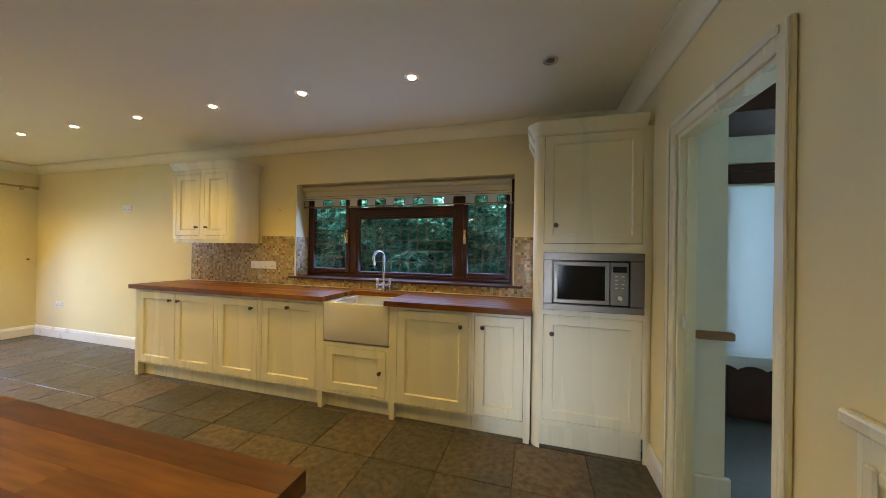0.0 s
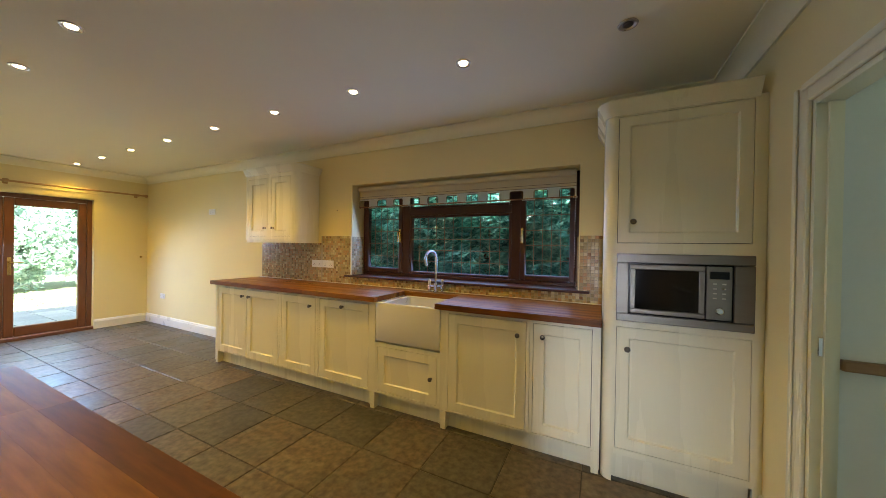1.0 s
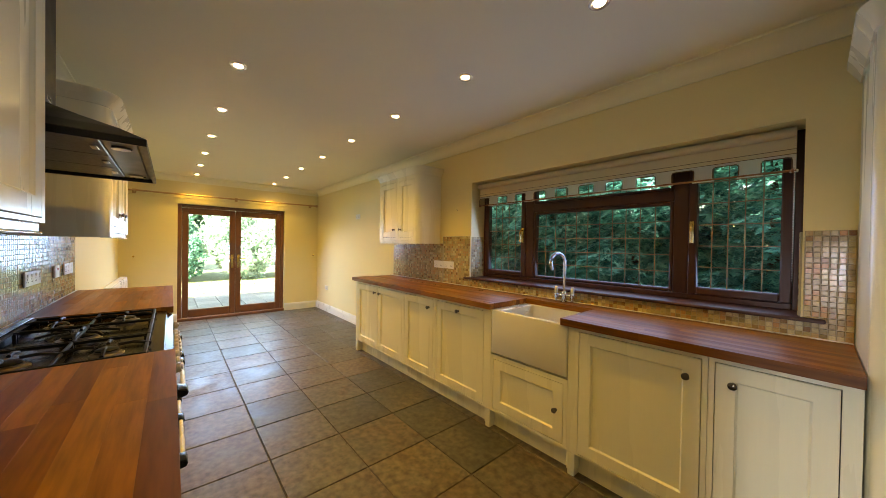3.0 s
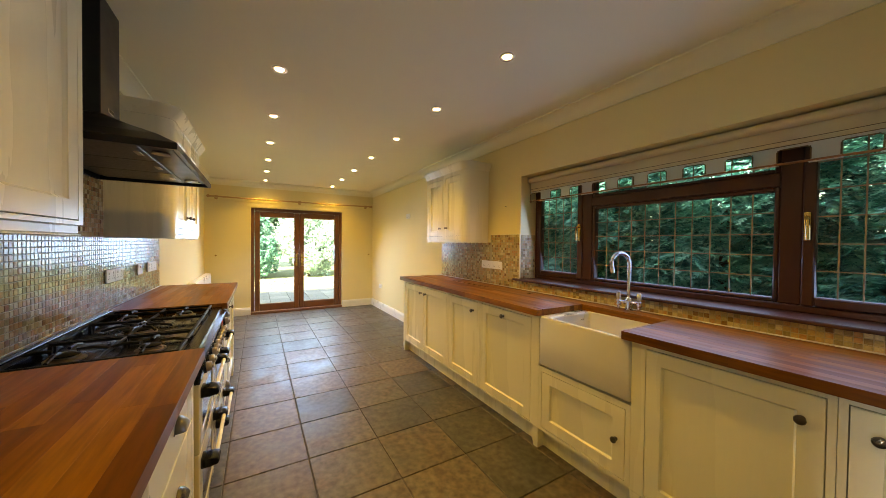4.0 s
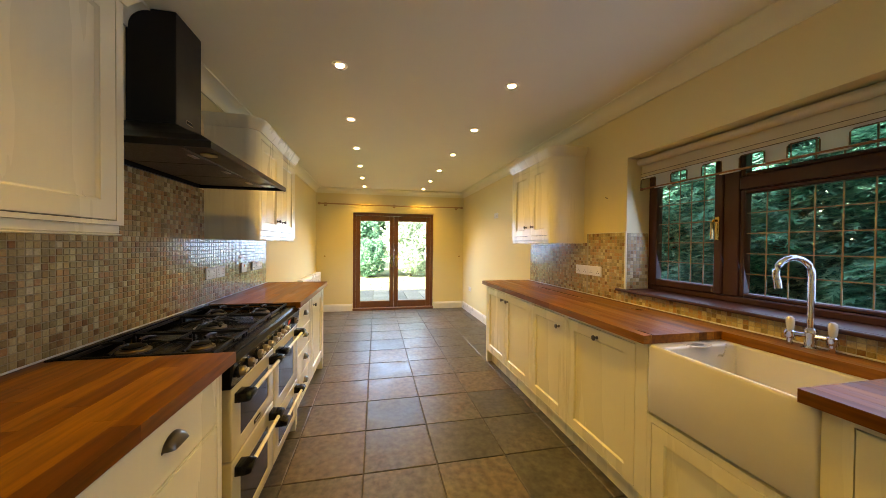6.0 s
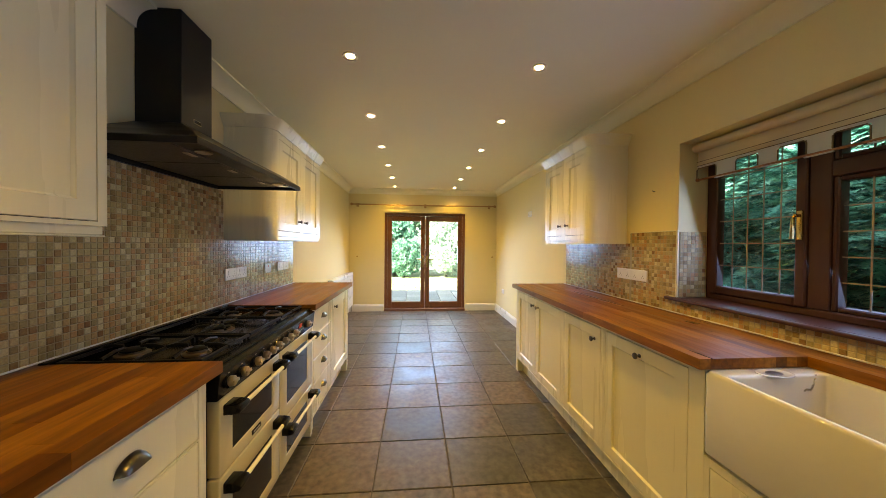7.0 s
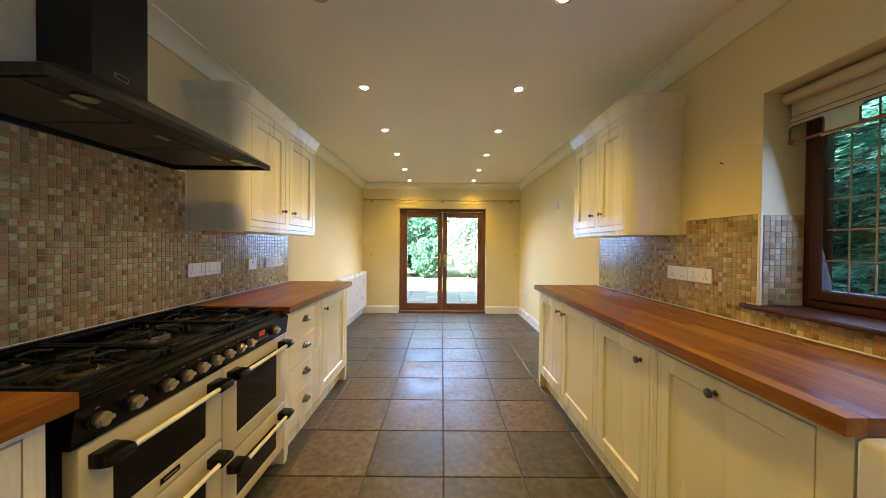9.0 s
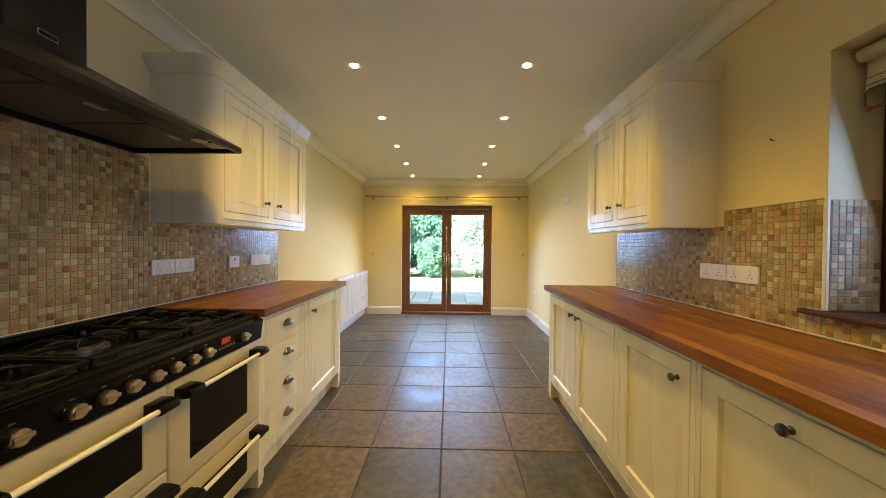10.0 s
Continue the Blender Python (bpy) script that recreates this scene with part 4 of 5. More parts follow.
def wall_unit(name, x0, x1, yf, s, yw, z0, z1, doors, label, rounded=0, r=0.09):
    """A wall cabinet; rounded: +1 or -1 for the end (towards +x or -x) that has a rounded corner."""
    u = thing(name, ((x0 + x1) / 2, yw, z0), label, "wall cabinet", "fitted kitchen units")
    depth = abs(yf - yw) - 0.002
    fx0, fx1 = (x0 + (r if rounded < 0 else 0)), (x1 - (r if rounded > 0 else 0))
    face_frame(u, fx0, fx1, z0, z1, [d[:4] for d in doors], yf, s, depth)
    for d in doors:
        leaf = shaker(u, "door", d[0] + G, d[1] - G, d[2] + G, d[3] - G, yf, s, 0.083)
        knob(leaf, d[4], d[5], yf, s, 0.013)
    xr = x1 if rounded > 0 else x0
    if rounded:
        pts, out = round_plan(xr, yf, s, yw + s * 0.002, fx1 if rounded > 0 else fx0, r, rounded)
        bm = bmesh.new()
        inner = [(fx1 if rounded > 0 else fx0, yw + s * 0.002)]
        ring = pts + inner
        lo = [bm.verts.new((x, y, z0 - 0.032)) for x, y in ring]
        hi = [bm.verts.new((x, y, z1)) for x, y in ring]
        n = len(ring)
        for k in range(n):
            bm.faces.new((lo[k], lo[(k + 1) % n], hi[(k + 1) % n], hi[k]))
        bm.faces.new(lo[::-1])
        bm.faces.new(hi)
        part("rounded_end", bm, M_CAB, u, smooth=40)
        other = x0 if rounded > 0 else x1
        path = pts[:-1] + [(other, yf)]
        crown(u, path, z1 - 0.003, z1 + 0.072, out)
    else:
        path = [(x1, yw + s * 0.002), (x1, yf), (x0, yf), (x0, yw + s * 0.002)]
        crown(u, path, z1 - 0.005, z1 + 0.062, [(1, 0), (1, s), (-1, s), (-1, 0)])
    bm = bmesh.new()
    fbox(bm, fx0, fx1, -0.03, -0.012, z0 - 0.028, z0 - 0.0005, yf, s, 0.003)
    fbox(bm, fx0, fx1, -0.045, -0.005, z0 - 0.034, z0 - 0.0285, yf, s, 0.002)
    part("light_rail", bm, M_CAB, u)
    return u


Z0U, Z1U = 1.372, 2.105
ZU0, ZU1 = 1.410, 2.060
wall_unit("wall_cabinet", -3.60, -2.755, 2.64, -1, RIGHT, Z0U, Z1U, [(-3.555, -3.215, ZU0, ZU1, -3.25, 1.50), (-3.155, -2.848, ZU0, ZU1, -3.115, 1.50)],
          "cream painted double door wall cabinet with a rounded end", 1, r=0.078)
wall_unit("wall_cabinet", -3.72, -2.668, 0.342, 1, LEFT, Z0U, Z1U, [(-3.668, -3.237, ZU0, ZU1, -3.285, 1.50), (-3.178, -2.756, ZU0, ZU1, -3.14, 1.50)],
          "cream painted double door wall cabinet beside the extractor hood", 1, r=0.075)
wall_unit("wall_cabinet", -1.515, -0.62, 0.325, 1, LEFT, Z0U, Z1U, [(-1.485, -0.945, 1.385, 2.09, -0.99, 1.475), (-0.94, -0.645, 1.385, 2.09, -0.69, 1.475)],
          "cream painted double door wall cabinet with square ends", 0)

# tall oven housing
YT = 2.372
tall = thing("tall_cabinet", (0.5, 2.65, 0), "tall cream painted appliance cabinet with a rounded corner post", "tall cabinet", "fitted kitchen units")
face_frame(tall, 0.195, 0.803, 0.16, 2.076, [(0.204, 0.786, 1.356, 2.068), (0.208, 0.79, 0.925, 1.295), (0.208, 0.79, 0.195, 0.885)], YT, -1, RIGHT - YT - 0.002)
d = shaker(tall, "door", 0.207, 0.783, 1.359, 2.065, YT, -1, 0.075)
knob(d, 0.280, 1.475, YT, -1)
d = shaker(tall, "door", 0.21, 0.788, 0.197, 0.883, YT, -1, 0.085)
knob(d, 0.262, 0.765, YT, -1)
part("plinth", fbox(bmesh.new(), 0.195, 0.803, -0.55, -0.05, 0, 0.1595, YT, -1), M_CAB, tall)
pts, out = round_plan(0.138, YT, -1, RIGHT - 0.002, 0.195, 0.056, -1)
bm = bmesh.new()
ring = pts + [(0.195, RIGHT - 0.002)]
lo = [bm.verts.new((x, y, 0.0)) for x, y in ring]
hi = [bm.verts.new((x, y, 2.076)) for x, y in ring]
for k in range(len(ring)):
    bm.faces.new((lo[k], lo[(k + 1) % len(ring)], hi[(k + 1) % len(ring)], hi[k]))
bm.faces.new(hi)
bm.faces.new(lo[::-1])
part("rounded_post", bm, M_CAB, tall, smooth=40)
crown(tall, pts[:-1] + [(0.803, YT)], 2.074, 2.152, out)
part("filler_strip", cube(0.804, DOORW - 0.001, YT + 0.012, YT + 0.03, 0, 2.09), M_CAB, tall)

mw = thing("microwave", (0.5, YT, 0.93), "built-in stainless steel microwave with a dark window", "microwave")
fx, fz0, fz1 = YT, 0.922, 1.298
bm = bmesh.new()
fbox(bm, 0.204, 0.794, 0.0005, 0.018, fz0, fz0 + 0.042, fx, -1, 0.003)
fbox(bm, 0.204, 0.794, 0.0005, 0.018, fz1 - 0.05, fz1, fx, -1, 0.003)
fbox(bm, 0.204, 0.262, 0.0005, 0.018, fz0 + 0.0425, fz1 - 0.0505, fx, -1, 0.003)
fbox(bm, 0.715, 0.794, 0.0005, 0.018, fz0 + 0.0425, fz1 - 0.0505, fx, -1, 0.003)
part("surround", bm, M_STEEL, mw)
part("recess", fbox(bmesh.new(), 0.262, 0.715, -0.015, 0.002, fz0 + 0.043, fz1 - 0.051, fx, -1), M_BLACK, mw)
bm = bmesh.new()
fbox(bm, 0.270, 0.600, 0.003, 0.020, fz1 - 0.085, fz1 - 0.058, fx, -1, 0.003)
fbox(bm, 0.270, 0.600, 0.003, 0.020, fz0 + 0.05, fz0 + 0.075, fx, -1, 0.003)
fbox(bm, 0.270, 0.295, 0.003, 0.020, fz0 + 0.0755, fz1 - 0.0855, fx, -1, 0.003)
fbox(bm, 0.575, 0.600, 0.003, 0.020, fz0 + 0.0755, fz1 - 0.0855, fx, -1, 0.003)
dr = part("door", bm, M_STEEL, mw)
part("window", fbox(bmesh.new(), 0.2955, 0.5745, 0.004, 0.016, fz0 + 0.076, fz1 - 0.086, fx, -1), M_DKGLASS, dr, "dark glass window")
cp = part("control_panel", fbox(bmesh.new(), 0.604, 0.707, 0.003, 0.020, fz0 + 0.05, fz1 - 0.058, fx, -1, 0.003), M_STEEL, mw)
part("display", fbox(bmesh.new(), 0.618, 0.694, 0.0205, 0.022, 1.178, 1.215, fx, -1), M_DKGLASS, cp)
for i in range(2):
    for j in range(4):
        part("button", fbox(bmesh.new(), 0.630 + 0.036 * i, 0.646 + 0.036 * i, 0.0205, 0.0225, 1.150 - 0.024 * j, 1.157 - 0.024 * j, fx, -1, 0.001), M_NICKEL, cp)
part("dial", lathe(bmesh.new(), [(0.017, 0), (0.017, 0.01), (0.012, 0.013)], axis(0.656, fx - 0.0205, 1.018, -1), 16), M_CHROME, cp)

# ---- worktops of glued staves ----
def worktop(name, x0, x1, y0, y1, label, rng, cut=None, lo=0.55, hi=1.25, wide=0.044):
    w = thing(name, ((x0 + x1) / 2, (y0 + y1) / 2, WT - 0.04), label, "worktop")
    rows = round((y1 - y0) / wide)
    wd = (y1 - y0) / rows
    base = BASES[w.name]
    for r in range(rows):
        a, b = y0 + wd * r, y0 + wd * (r + 1)
        spans = [(x0, x1)]
        if cut and cut[2] <= (a + b) / 2 <= cut[3]:
            spans = [(x0, cut[0]), (cut[1], x1)]
        for s0, s1 in spans:
            x = s0
            first = True
            while x < s1 - 0.001:
                ln = rng.uniform(lo, hi) * (rng.uniform(0.3, 1) if first else 1)
                first = False
                e = min(s1, x + ln)
                if s1 - e < 0.18:
                    e = s1
                bm = bmesh.new()
                box(bm, x, e, a, b, WT - 0.04, WT, 0.0003)
                c = Vector(((x + e) / 2, (a + b) / 2, WT - 0.02))
                bmesh.ops.translate(bm, verts=bm.verts, vec=-c)
                o = new("stave", mesh_of("stave", bm, M_STAVE))
                o.parent = w
                o.location = c - base
                x = e
    return w


RNG = random.Random(5)
worktop("worktop", -1.586, -0.235, LEFT + 0.012, 0.632, "orange-brown oiled solid wood worktop beside the cooker", RNG, lo=0.35, hi=0.9, wide=0.062)
worktop("worktop", -3.90, -2.636, LEFT + 0.012, 0.632, "orange-brown oiled solid wood worktop at the end of the run", RNG, lo=0.35, hi=0.9, wide=0.062)
worktop("worktop", -3.765, 0.134, 2.352, RIGHT - 0.012, "orange-brown oiled solid wood worktop with a sink cut-out", RNG, cut=(-1.492, -0.948, 2.3, 2.8))

# ---- sink and tap ----
SK_ = thing("belfast_sink", (-1.21, 2.57, 0.555), "white glazed fireclay farmhouse sink set in the worktop", "sink")
sx0, sx1, sy0, sy1, sz0, sz1 = -1.4975, -0.9155, 2.378, 2.82, 0.5555, WT - 0.0405
bm = bmesh.new()
o = [bm.verts.new(p) for p in ((sx0, sy0, sz0), (sx1, sy0, sz0), (sx1, sy1, sz0), (sx0, sy1, sz0), (sx0, sy0, sz1), (sx1, sy0, sz1), (sx1, sy1, sz1), (sx0, sy1, sz1))]
t = 0.028
q = 0.07
i4 = [bm.verts.new(p) for p in ((sx0 + q, sy0 + t, sz1), (sx1 - t, sy0 + t, sz1), (sx1 - t, sy1 - t, sz1), (sx0 + q, sy1 - t, sz1))]
b4 = [bm.verts.new(p) for p in ((sx0 + q + 0.01, sy0 + t + 0.01, sz0 + 0.05), (sx1 - t - 0.01, sy0 + t + 0.01, sz0 + 0.05), (sx1 - t - 0.01, sy1 - t - 0.01, sz0 + 0.05), (sx0 + q + 0.01, sy1 - t - 0.01, sz0 + 0.05))]
bm.faces.new((o[3], o[2], o[1], o[0]))
for k in range(4):
    n = (k + 1) % 4
    bm.faces.new((o[k], o[n], o[4 + n], o[4 + k]))
    bm.faces.new((o[4 + k], o[4 + n], i4[n], i4[k]))
    bm.faces.new((i4[k], i4[n], b4[n], b4[k]))
bm.faces.new(b4)
bmesh.ops.recalc_face_normals(bm, faces=bm.faces)
bmesh.ops.bevel(bm, geom=bm.edges[:], offset=0.012, segments=4, profile=0.5, affect="EDGES")
part("basin", bm, M_CERAM, SK_, smooth=60)
OVX, OVY = sx0 + 0.052, 2.60
oval = Matrix.Translation((OVX, OVY, sz1)) @ Matrix.Diagonal((0.62, 1.0, 1.0, 1.0))
part("overflow", lathe(bmesh.new(), [(0.066, -0.002), (0.066, 0.0015), (0.060, 0.003), (0.054, 0.0018), (0.046, 0.0004)], oval, 28), M_CERAM, SK_, smooth=50)
part("overflow_slot", lathe(bmesh.new(), [(0.030, 0.0004), (0.030, 0.0011), (0.024, 0.0013)], oval, 24), M_PEWTER, SK_, "dark overflow slot")
part("waste", lathe(bmesh.new(), [(0.04, 0.0), (0.045, 0.003), (0.03, 0.004), (0.02, 0.001)], Matrix.Translation((-1.21, 2.56, sz0 + 0.0505)), 20), M_CHROME, SK_)
bm = bmesh.new()
for k in range(16):
    f = k / 15
    lathe(bm, [(0.001, -0.0035), (0.0038, 0), (0.001, 0.0035)], Matrix.Translation((sx0 + q + 0.03 + 0.05 * f, 2.70 - 0.11 * f, WT - 0.03 - 0.05 * math.sin(math.pi * f) * (1 - f) - 0.03 * f)), 6)
part("plug_chain", bm, M_CHROME, SK_, "chrome ball chain")

tap = thing("mixer_tap", (-1.212, 2.878, WT), "chrome swan-neck mixer tap with white ceramic levers", "tap")
tx, ty = -1.212, 2.878
bm = lathe(bmesh.new(), [(0.027, 0), (0.027, 0.006), (0.018, 0.012), (0.016, 0.05), (0.019, 0.06), (0.019, 0.075), (0.012, 0.085)], Matrix.Translation((tx, ty, WT)), 20)
sweep(bm, [(tx - 0.055, ty - 0.012, WT + 0.05), (tx, ty, WT + 0.052), (tx + 0.055, ty + 0.012, WT + 0.05)], 0.010, 10)
part("body", bm, M_CHROME, tap, smooth=40)
pts = [(tx, ty, WT + 0.08), (tx, ty, WT + 0.303)]
ux, uy = -0.32, -0.947
for k in range(1, 13):
    w = math.pi * k / 12 * 1.12
    pts.append((tx + ux * 0.066 * (1 - math.cos(w)), ty + uy * 0.066 * (1 - math.cos(w)), WT + 0.303 + 0.066 * math.sin(w)))
part("spout", sweep(bmesh.new(), pts, [0.011] * 11 + [0.0115] * 3, 12), M_CHROME, tap, smooth=40)
e = pts[-1]
part("nozzle", sweep(bmesh.new(), [e, (e[0] + 0.003, e[1] + 0.003, e[2] - 0.035)], [0.013, 0.0125], 12), M_CHROME, tap, smooth=40)
for sd in (-1, 1):
    cx, cy = tx + sd * 0.058, ty + sd * 0.013
    bm = lathe(bmesh.new(), [(0.016, 0.03), (0.018, 0.04), (0.018, 0.058), (0.012, 0.064)], Matrix.Translation((cx, cy, WT)), 16)
    lathe(bm, [(0.010, 0.0), (0.010, 0.035)], Matrix.Translation((cx, cy, WT - 0.001)), 12)
    v = part("valve", bm, M_CHROME, tap, smooth=40)
    part("lever", lathe(bmesh.new(), [(0.009, 0.062), (0.012, 0.07), (0.014, 0.095), (0.013, 0.112), (0.006, 0.12)], Matrix.Translation((cx, cy, WT)), 14), M_CERAM, v, "white ceramic lever", smooth=40)

# ---- range cooker ----
CX0, CX1 = -2.632, -1.578
C = thing("range_cooker", (-2.137, 0.33, 0), "cream and black dual fuel range cooker between the worktops", "cooker")
YC = 0.600
ZH = 0.885
part("body", cube(CX0 + 0.004, CX1 - 0.004, LEFT + 0.03, YC - 0.035, 0.10, ZH - 0.04), M_BLACK, C)
part("kick_panel", cube(CX0 + 0.02, CX1 - 0.02, LEFT + 0.1, YC - 0.07, 0.03, 0.10), M_BLACK, C)
for x in (CX0 + 0.05, CX1 - 0.05):
    for y in (0.10, YC - 0.10):
        part("foot", lathe(bmesh.new(), [(0.022, 0), (0.022, 0.012), (0.012, 0.014), (0.012, 0.1)], Matrix.Translation((x, y, 0)), 12), M_BLACK, C)
bm = cube(CX0, CX1, LEFT + 0.03, YC + 0.004, ZH - 0.04, ZH - 0.008, 0.005, 2)
hob = part("hob_top", bm, M_BLACK, C)
part("back_upstand", cube(CX0, CX1, LEFT + 0.03, LEFT + 0.055, ZH - 0.008, ZH + 0.03, 0.004, 2), M_BLACK, hob)
part("front_rim", cube(CX0, CX1, YC - 0.05, YC + 0.002, ZH - 0.009, ZH + 0.002, 0.004, 2), M_BLACK, hob)
part("side_rim", cube(CX0, CX0 + 0.02, LEFT + 0.056, YC - 0.051, ZH - 0.009, ZH + 0.002, 0.003), M_BLACK, hob)
part("side_rim", cube(CX1 - 0.02, CX1, LEFT + 0.056, YC - 0.051, ZH - 0.009, ZH + 0.002, 0.003), M_BLACK, hob)
# sloping control panel
bm = extrude_profile(bmesh.new(), [(YC + 0.002, ZH - 0.012), (YC + 0.028, ZH - 0.022), (YC + 0.016, ZH - 0.118), (YC - 0.036, ZH - 0.118), (YC - 0.036, ZH - 0.042), (YC + 0.002, ZH - 0.041)],
                     lambda e, a, b: Vector((e, a, b)), [CX0 + 0.002, CX1 - 0.002])
cpanel = part("control_panel", bm, M_BLACK, C, "black enamel control panel")
tilt = Matrix.Rotation(radians(-90 + 7.1), 4, "X")
for x in (-1.63, -1.72, -1.828, -1.90, -1.97, -2.042, -2.113, -2.186, -2.258, -2.474):
    m = Matrix.Translation((x, YC + 0.022, ZH - 0.068)) @ tilt
    kb = part("knob_base", lathe(bmesh.new(), [(0.024, 0), (0.024, 0.006), (0.021, 0.010)], m, 18), M_BLACK, cpanel, smooth=40)
    bm = lathe(bmesh.new(), [(0.0185, 0.010), (0.0195, 0.014), (0.0185, 0.026), (0.016, 0.029)], m, 18)
    b2 = bmesh.new()
    box(b2, -0.006, 0.006, -0.018, 0.018, 0.029, 0.036, 0.003, 2)
    bmesh.ops.rotate(b2, verts=b2.verts, cent=(0, 0, 0), matrix=Matrix.Rotation(radians(90), 3, "Z"))
    bmesh.ops.transform(b2, matrix=m, verts=b2.verts)
    me = bpy.data.meshes.new("tmp")
    b2.to_mesh(me)
    b2.free()
    bm.from_mesh(me)
    bpy.data.meshes.remove(me)
    part("control_knob", bm, M_BRONZE, cpanel, "satin metal control knob", smooth=40)


def on_panel(name, x0, x1, h0, h1, material, label="", lift=0.0015):
    """A flat piece on the sloping control panel, from h0 to h1 below its top edge."""
    b = extrude_profile(bmesh.new(), [(0.0, -h0), (lift, -h0), (lift, -h1), (0.0, -h1)],
                        lambda e, a, h: Vector((e, YC + 0.028 + a + (h + 0.0) * 0.125 + 0.0003, ZH - 0.022 + h)), [x0, x1])
    return part(name, b, material, cpanel, label)


on_panel("display", -2.395, -2.345, 0.018, 0.042, M_DISPLAY, "orange clock display")
for k in range(6):
    on_panel("button", -2.427 + 0.017 * k, -2.418 + 0.017 * k, 0.054, 0.062, M_NICKEL)
for k, x in enumerate((-1.63, -1.72, -1.828, -1.90, -1.97, -2.042, -2.113, -2.186, -2.258)):
    on_panel("mark", x - 0.006, x + 0.006, 0.013, 0.0155, M_NICKEL)

# pan supports and burners
BUR = [(-1.77, 0.19, 0.042), (-1.77, 0.43, 0.036), (-2.112, 0.31, 0.058), (-2.46, 0.19, 0.036), (-2.46, 0.43, 0.042)]
for x, y, r in BUR:
    b = part("burner", lathe(bmesh.new(), [(r + 0.014, 0), (r + 0.014, 0.006), (r, 0.010), (r, 0.016), (r * 0.7, 0.017)], Matrix.Translation((x, y, ZH - 0.008)), 24), M_BRONZE, C, "metal gas burner ring", smooth=35)
    part("burner_cap", lathe(bmesh.new(), [(r * 0.92, 0.0172), (r * 0.95, 0.022), (r * 0.75, 0.026), (r * 0.2, 0.027)], Matrix.Translation((x, y, ZH - 0.008)), 24), M_IRON, b, smooth=35)
for x0, x1 in ((CX0 + 0.025, -2.29), (-2.282, -1.942), (-1.934, CX1 - 0.025)):
    bm = bmesh.new()
    y0, y1 = 0.085, 0.545
    zb, zt = ZH + 0.016, ZH + 0.028
    for yy in (y0, y1):
        box(bm, x0, x1, yy - 0.006, yy + 0.006, zb - 0.004, zt - 0.004, 0.002)
    for xx in (x0 + 0.006, x1 - 0.006):
        box(bm, xx - 0.006, xx + 0.006, y0, y1, zb - 0.004, zt - 0.004, 0.002)
    xm, ym = (x0 + x1) / 2, (y0 + y1) / 2
    for cx, cy in ([(xm, 0.19), (xm, 0.43)] if abs(xm + 2.112) > 0.05 else [(xm, 0.31)]):
        for dx, dy in ((1, 0), (-1, 0), (0, 1), (0, -1), (0.8, 0.8), (-0.8, 0.8), (0.8, -0.8), (-0.8, -0.8)):
            L = 0.128 if abs(dx) + abs(dy) < 1.5 else 0.10
            if abs(dx) + abs(dy) < 1.5 or abs(xm + 2.112) < 0.05:
                sweep(bm, [(cx + dx * 0.032, cy + dy * 0.032, zt), (cx + dx * 0.075, cy + dy * 0.075, zt + 0.003), (cx + dx * L, cy + dy * L, zb + 0.002)], 0.0062, 6)
    box(bm, x0, x1, ym - 0.005, ym + 0.005, zb - 0.004, zt - 0.004, 0.002)
    for xx in (x0 + 0.01, x1 - 0.01):
        for yy in (y0 + 0.01, y1 - 0.01, ym):
            box(bm, xx - 0.006, xx + 0.006, yy - 0.006, yy + 0.006, ZH - 0.008, zb, 0.001)
    part("pan_support", bm, M_IRON, C, "black cast iron pan support")


def oven_door(x0, x1, z0, z1, wz0, wz1, badge=False, wx=0.085):
    y0, y1 = YC - 0.034, YC + 0.012
    bm = bmesh.new()
    a, b = x0 + wx, x1 - wx
    frame_ring(bm, x0, x1, z0, z1, a, b, wz0, wz1, y0, y1, 0.006, 3)
    d = part("oven_door", bm, M_COOK, C, "cream enamel oven door", smooth=35)
    part("window", cube(a - 0.004, b + 0.004, y0 + 0.01, y1 - 0.004, wz0 - 0.004, wz1 + 0.004), M_DKGLASS, d, "black oven glass")
    hz = z1 - 0.045
    part("handle_bar", sweep(bmesh.new(), [(x0 + 0.075, y1 + 0.048, hz), (x1 - 0.075, y1 + 0.048, hz)], 0.0085, 12), M_CAB, d, "cream tubular handle bar", smooth=40)
    for x, sd in ((x0 + 0.052, 1), (x1 - 0.052, -1)):
        bm = bmesh.new()
        out = [(0.0, -0.020), (0.0, 0.020), (0.030, 0.017), (0.058, 0.014), (0.064, 0.0), (0.058, -0.014), (0.030, -0.017)]
        extrude_profile(bm, out, lambda e, aa, bb: Vector((x + e, y1 + aa, hz + bb)), [-0.034, 0.034])
        bmesh.ops.bevel(bm, geom=bm.edges[:], offset=0.004, segments=2, profile=0.5, affect="EDGES")
        part("handle_end", bm, M_BLACK, d, "black handle bracket", smooth=40)
    if badge:
        xm = (x0 + x1) / 2
        part("badge", cube(xm - 0.045, xm + 0.03, y1, y1 + 0.003, z0 + 0.022, z0 + 0.042, 0.001), M_BLACK, d, "small black maker's badge")
        part("badge_bar", cube(xm - 0.035, xm + 0.02, y1 + 0.003, y1 + 0.004, z0 + 0.029, z0 + 0.035), M_NICKEL, d)
    return d


XM = -2.112
oven_door(XM + 0.003, CX1 - 0.024, 0.478, 0.760, 0.535, 0.690, True)
oven_door(XM + 0.003, CX1 - 0.024, 0.115, 0.472, 0.17, 0.385)
oven_door(CX0 + 0.006, XM - 0.003, 0.380, 0.762, 0.445, 0.700, wx=0.09)
oven_door(CX0 + 0.006, XM - 0.003, 0.115, 0.374, 0.165, 0.300, wx=0.09)

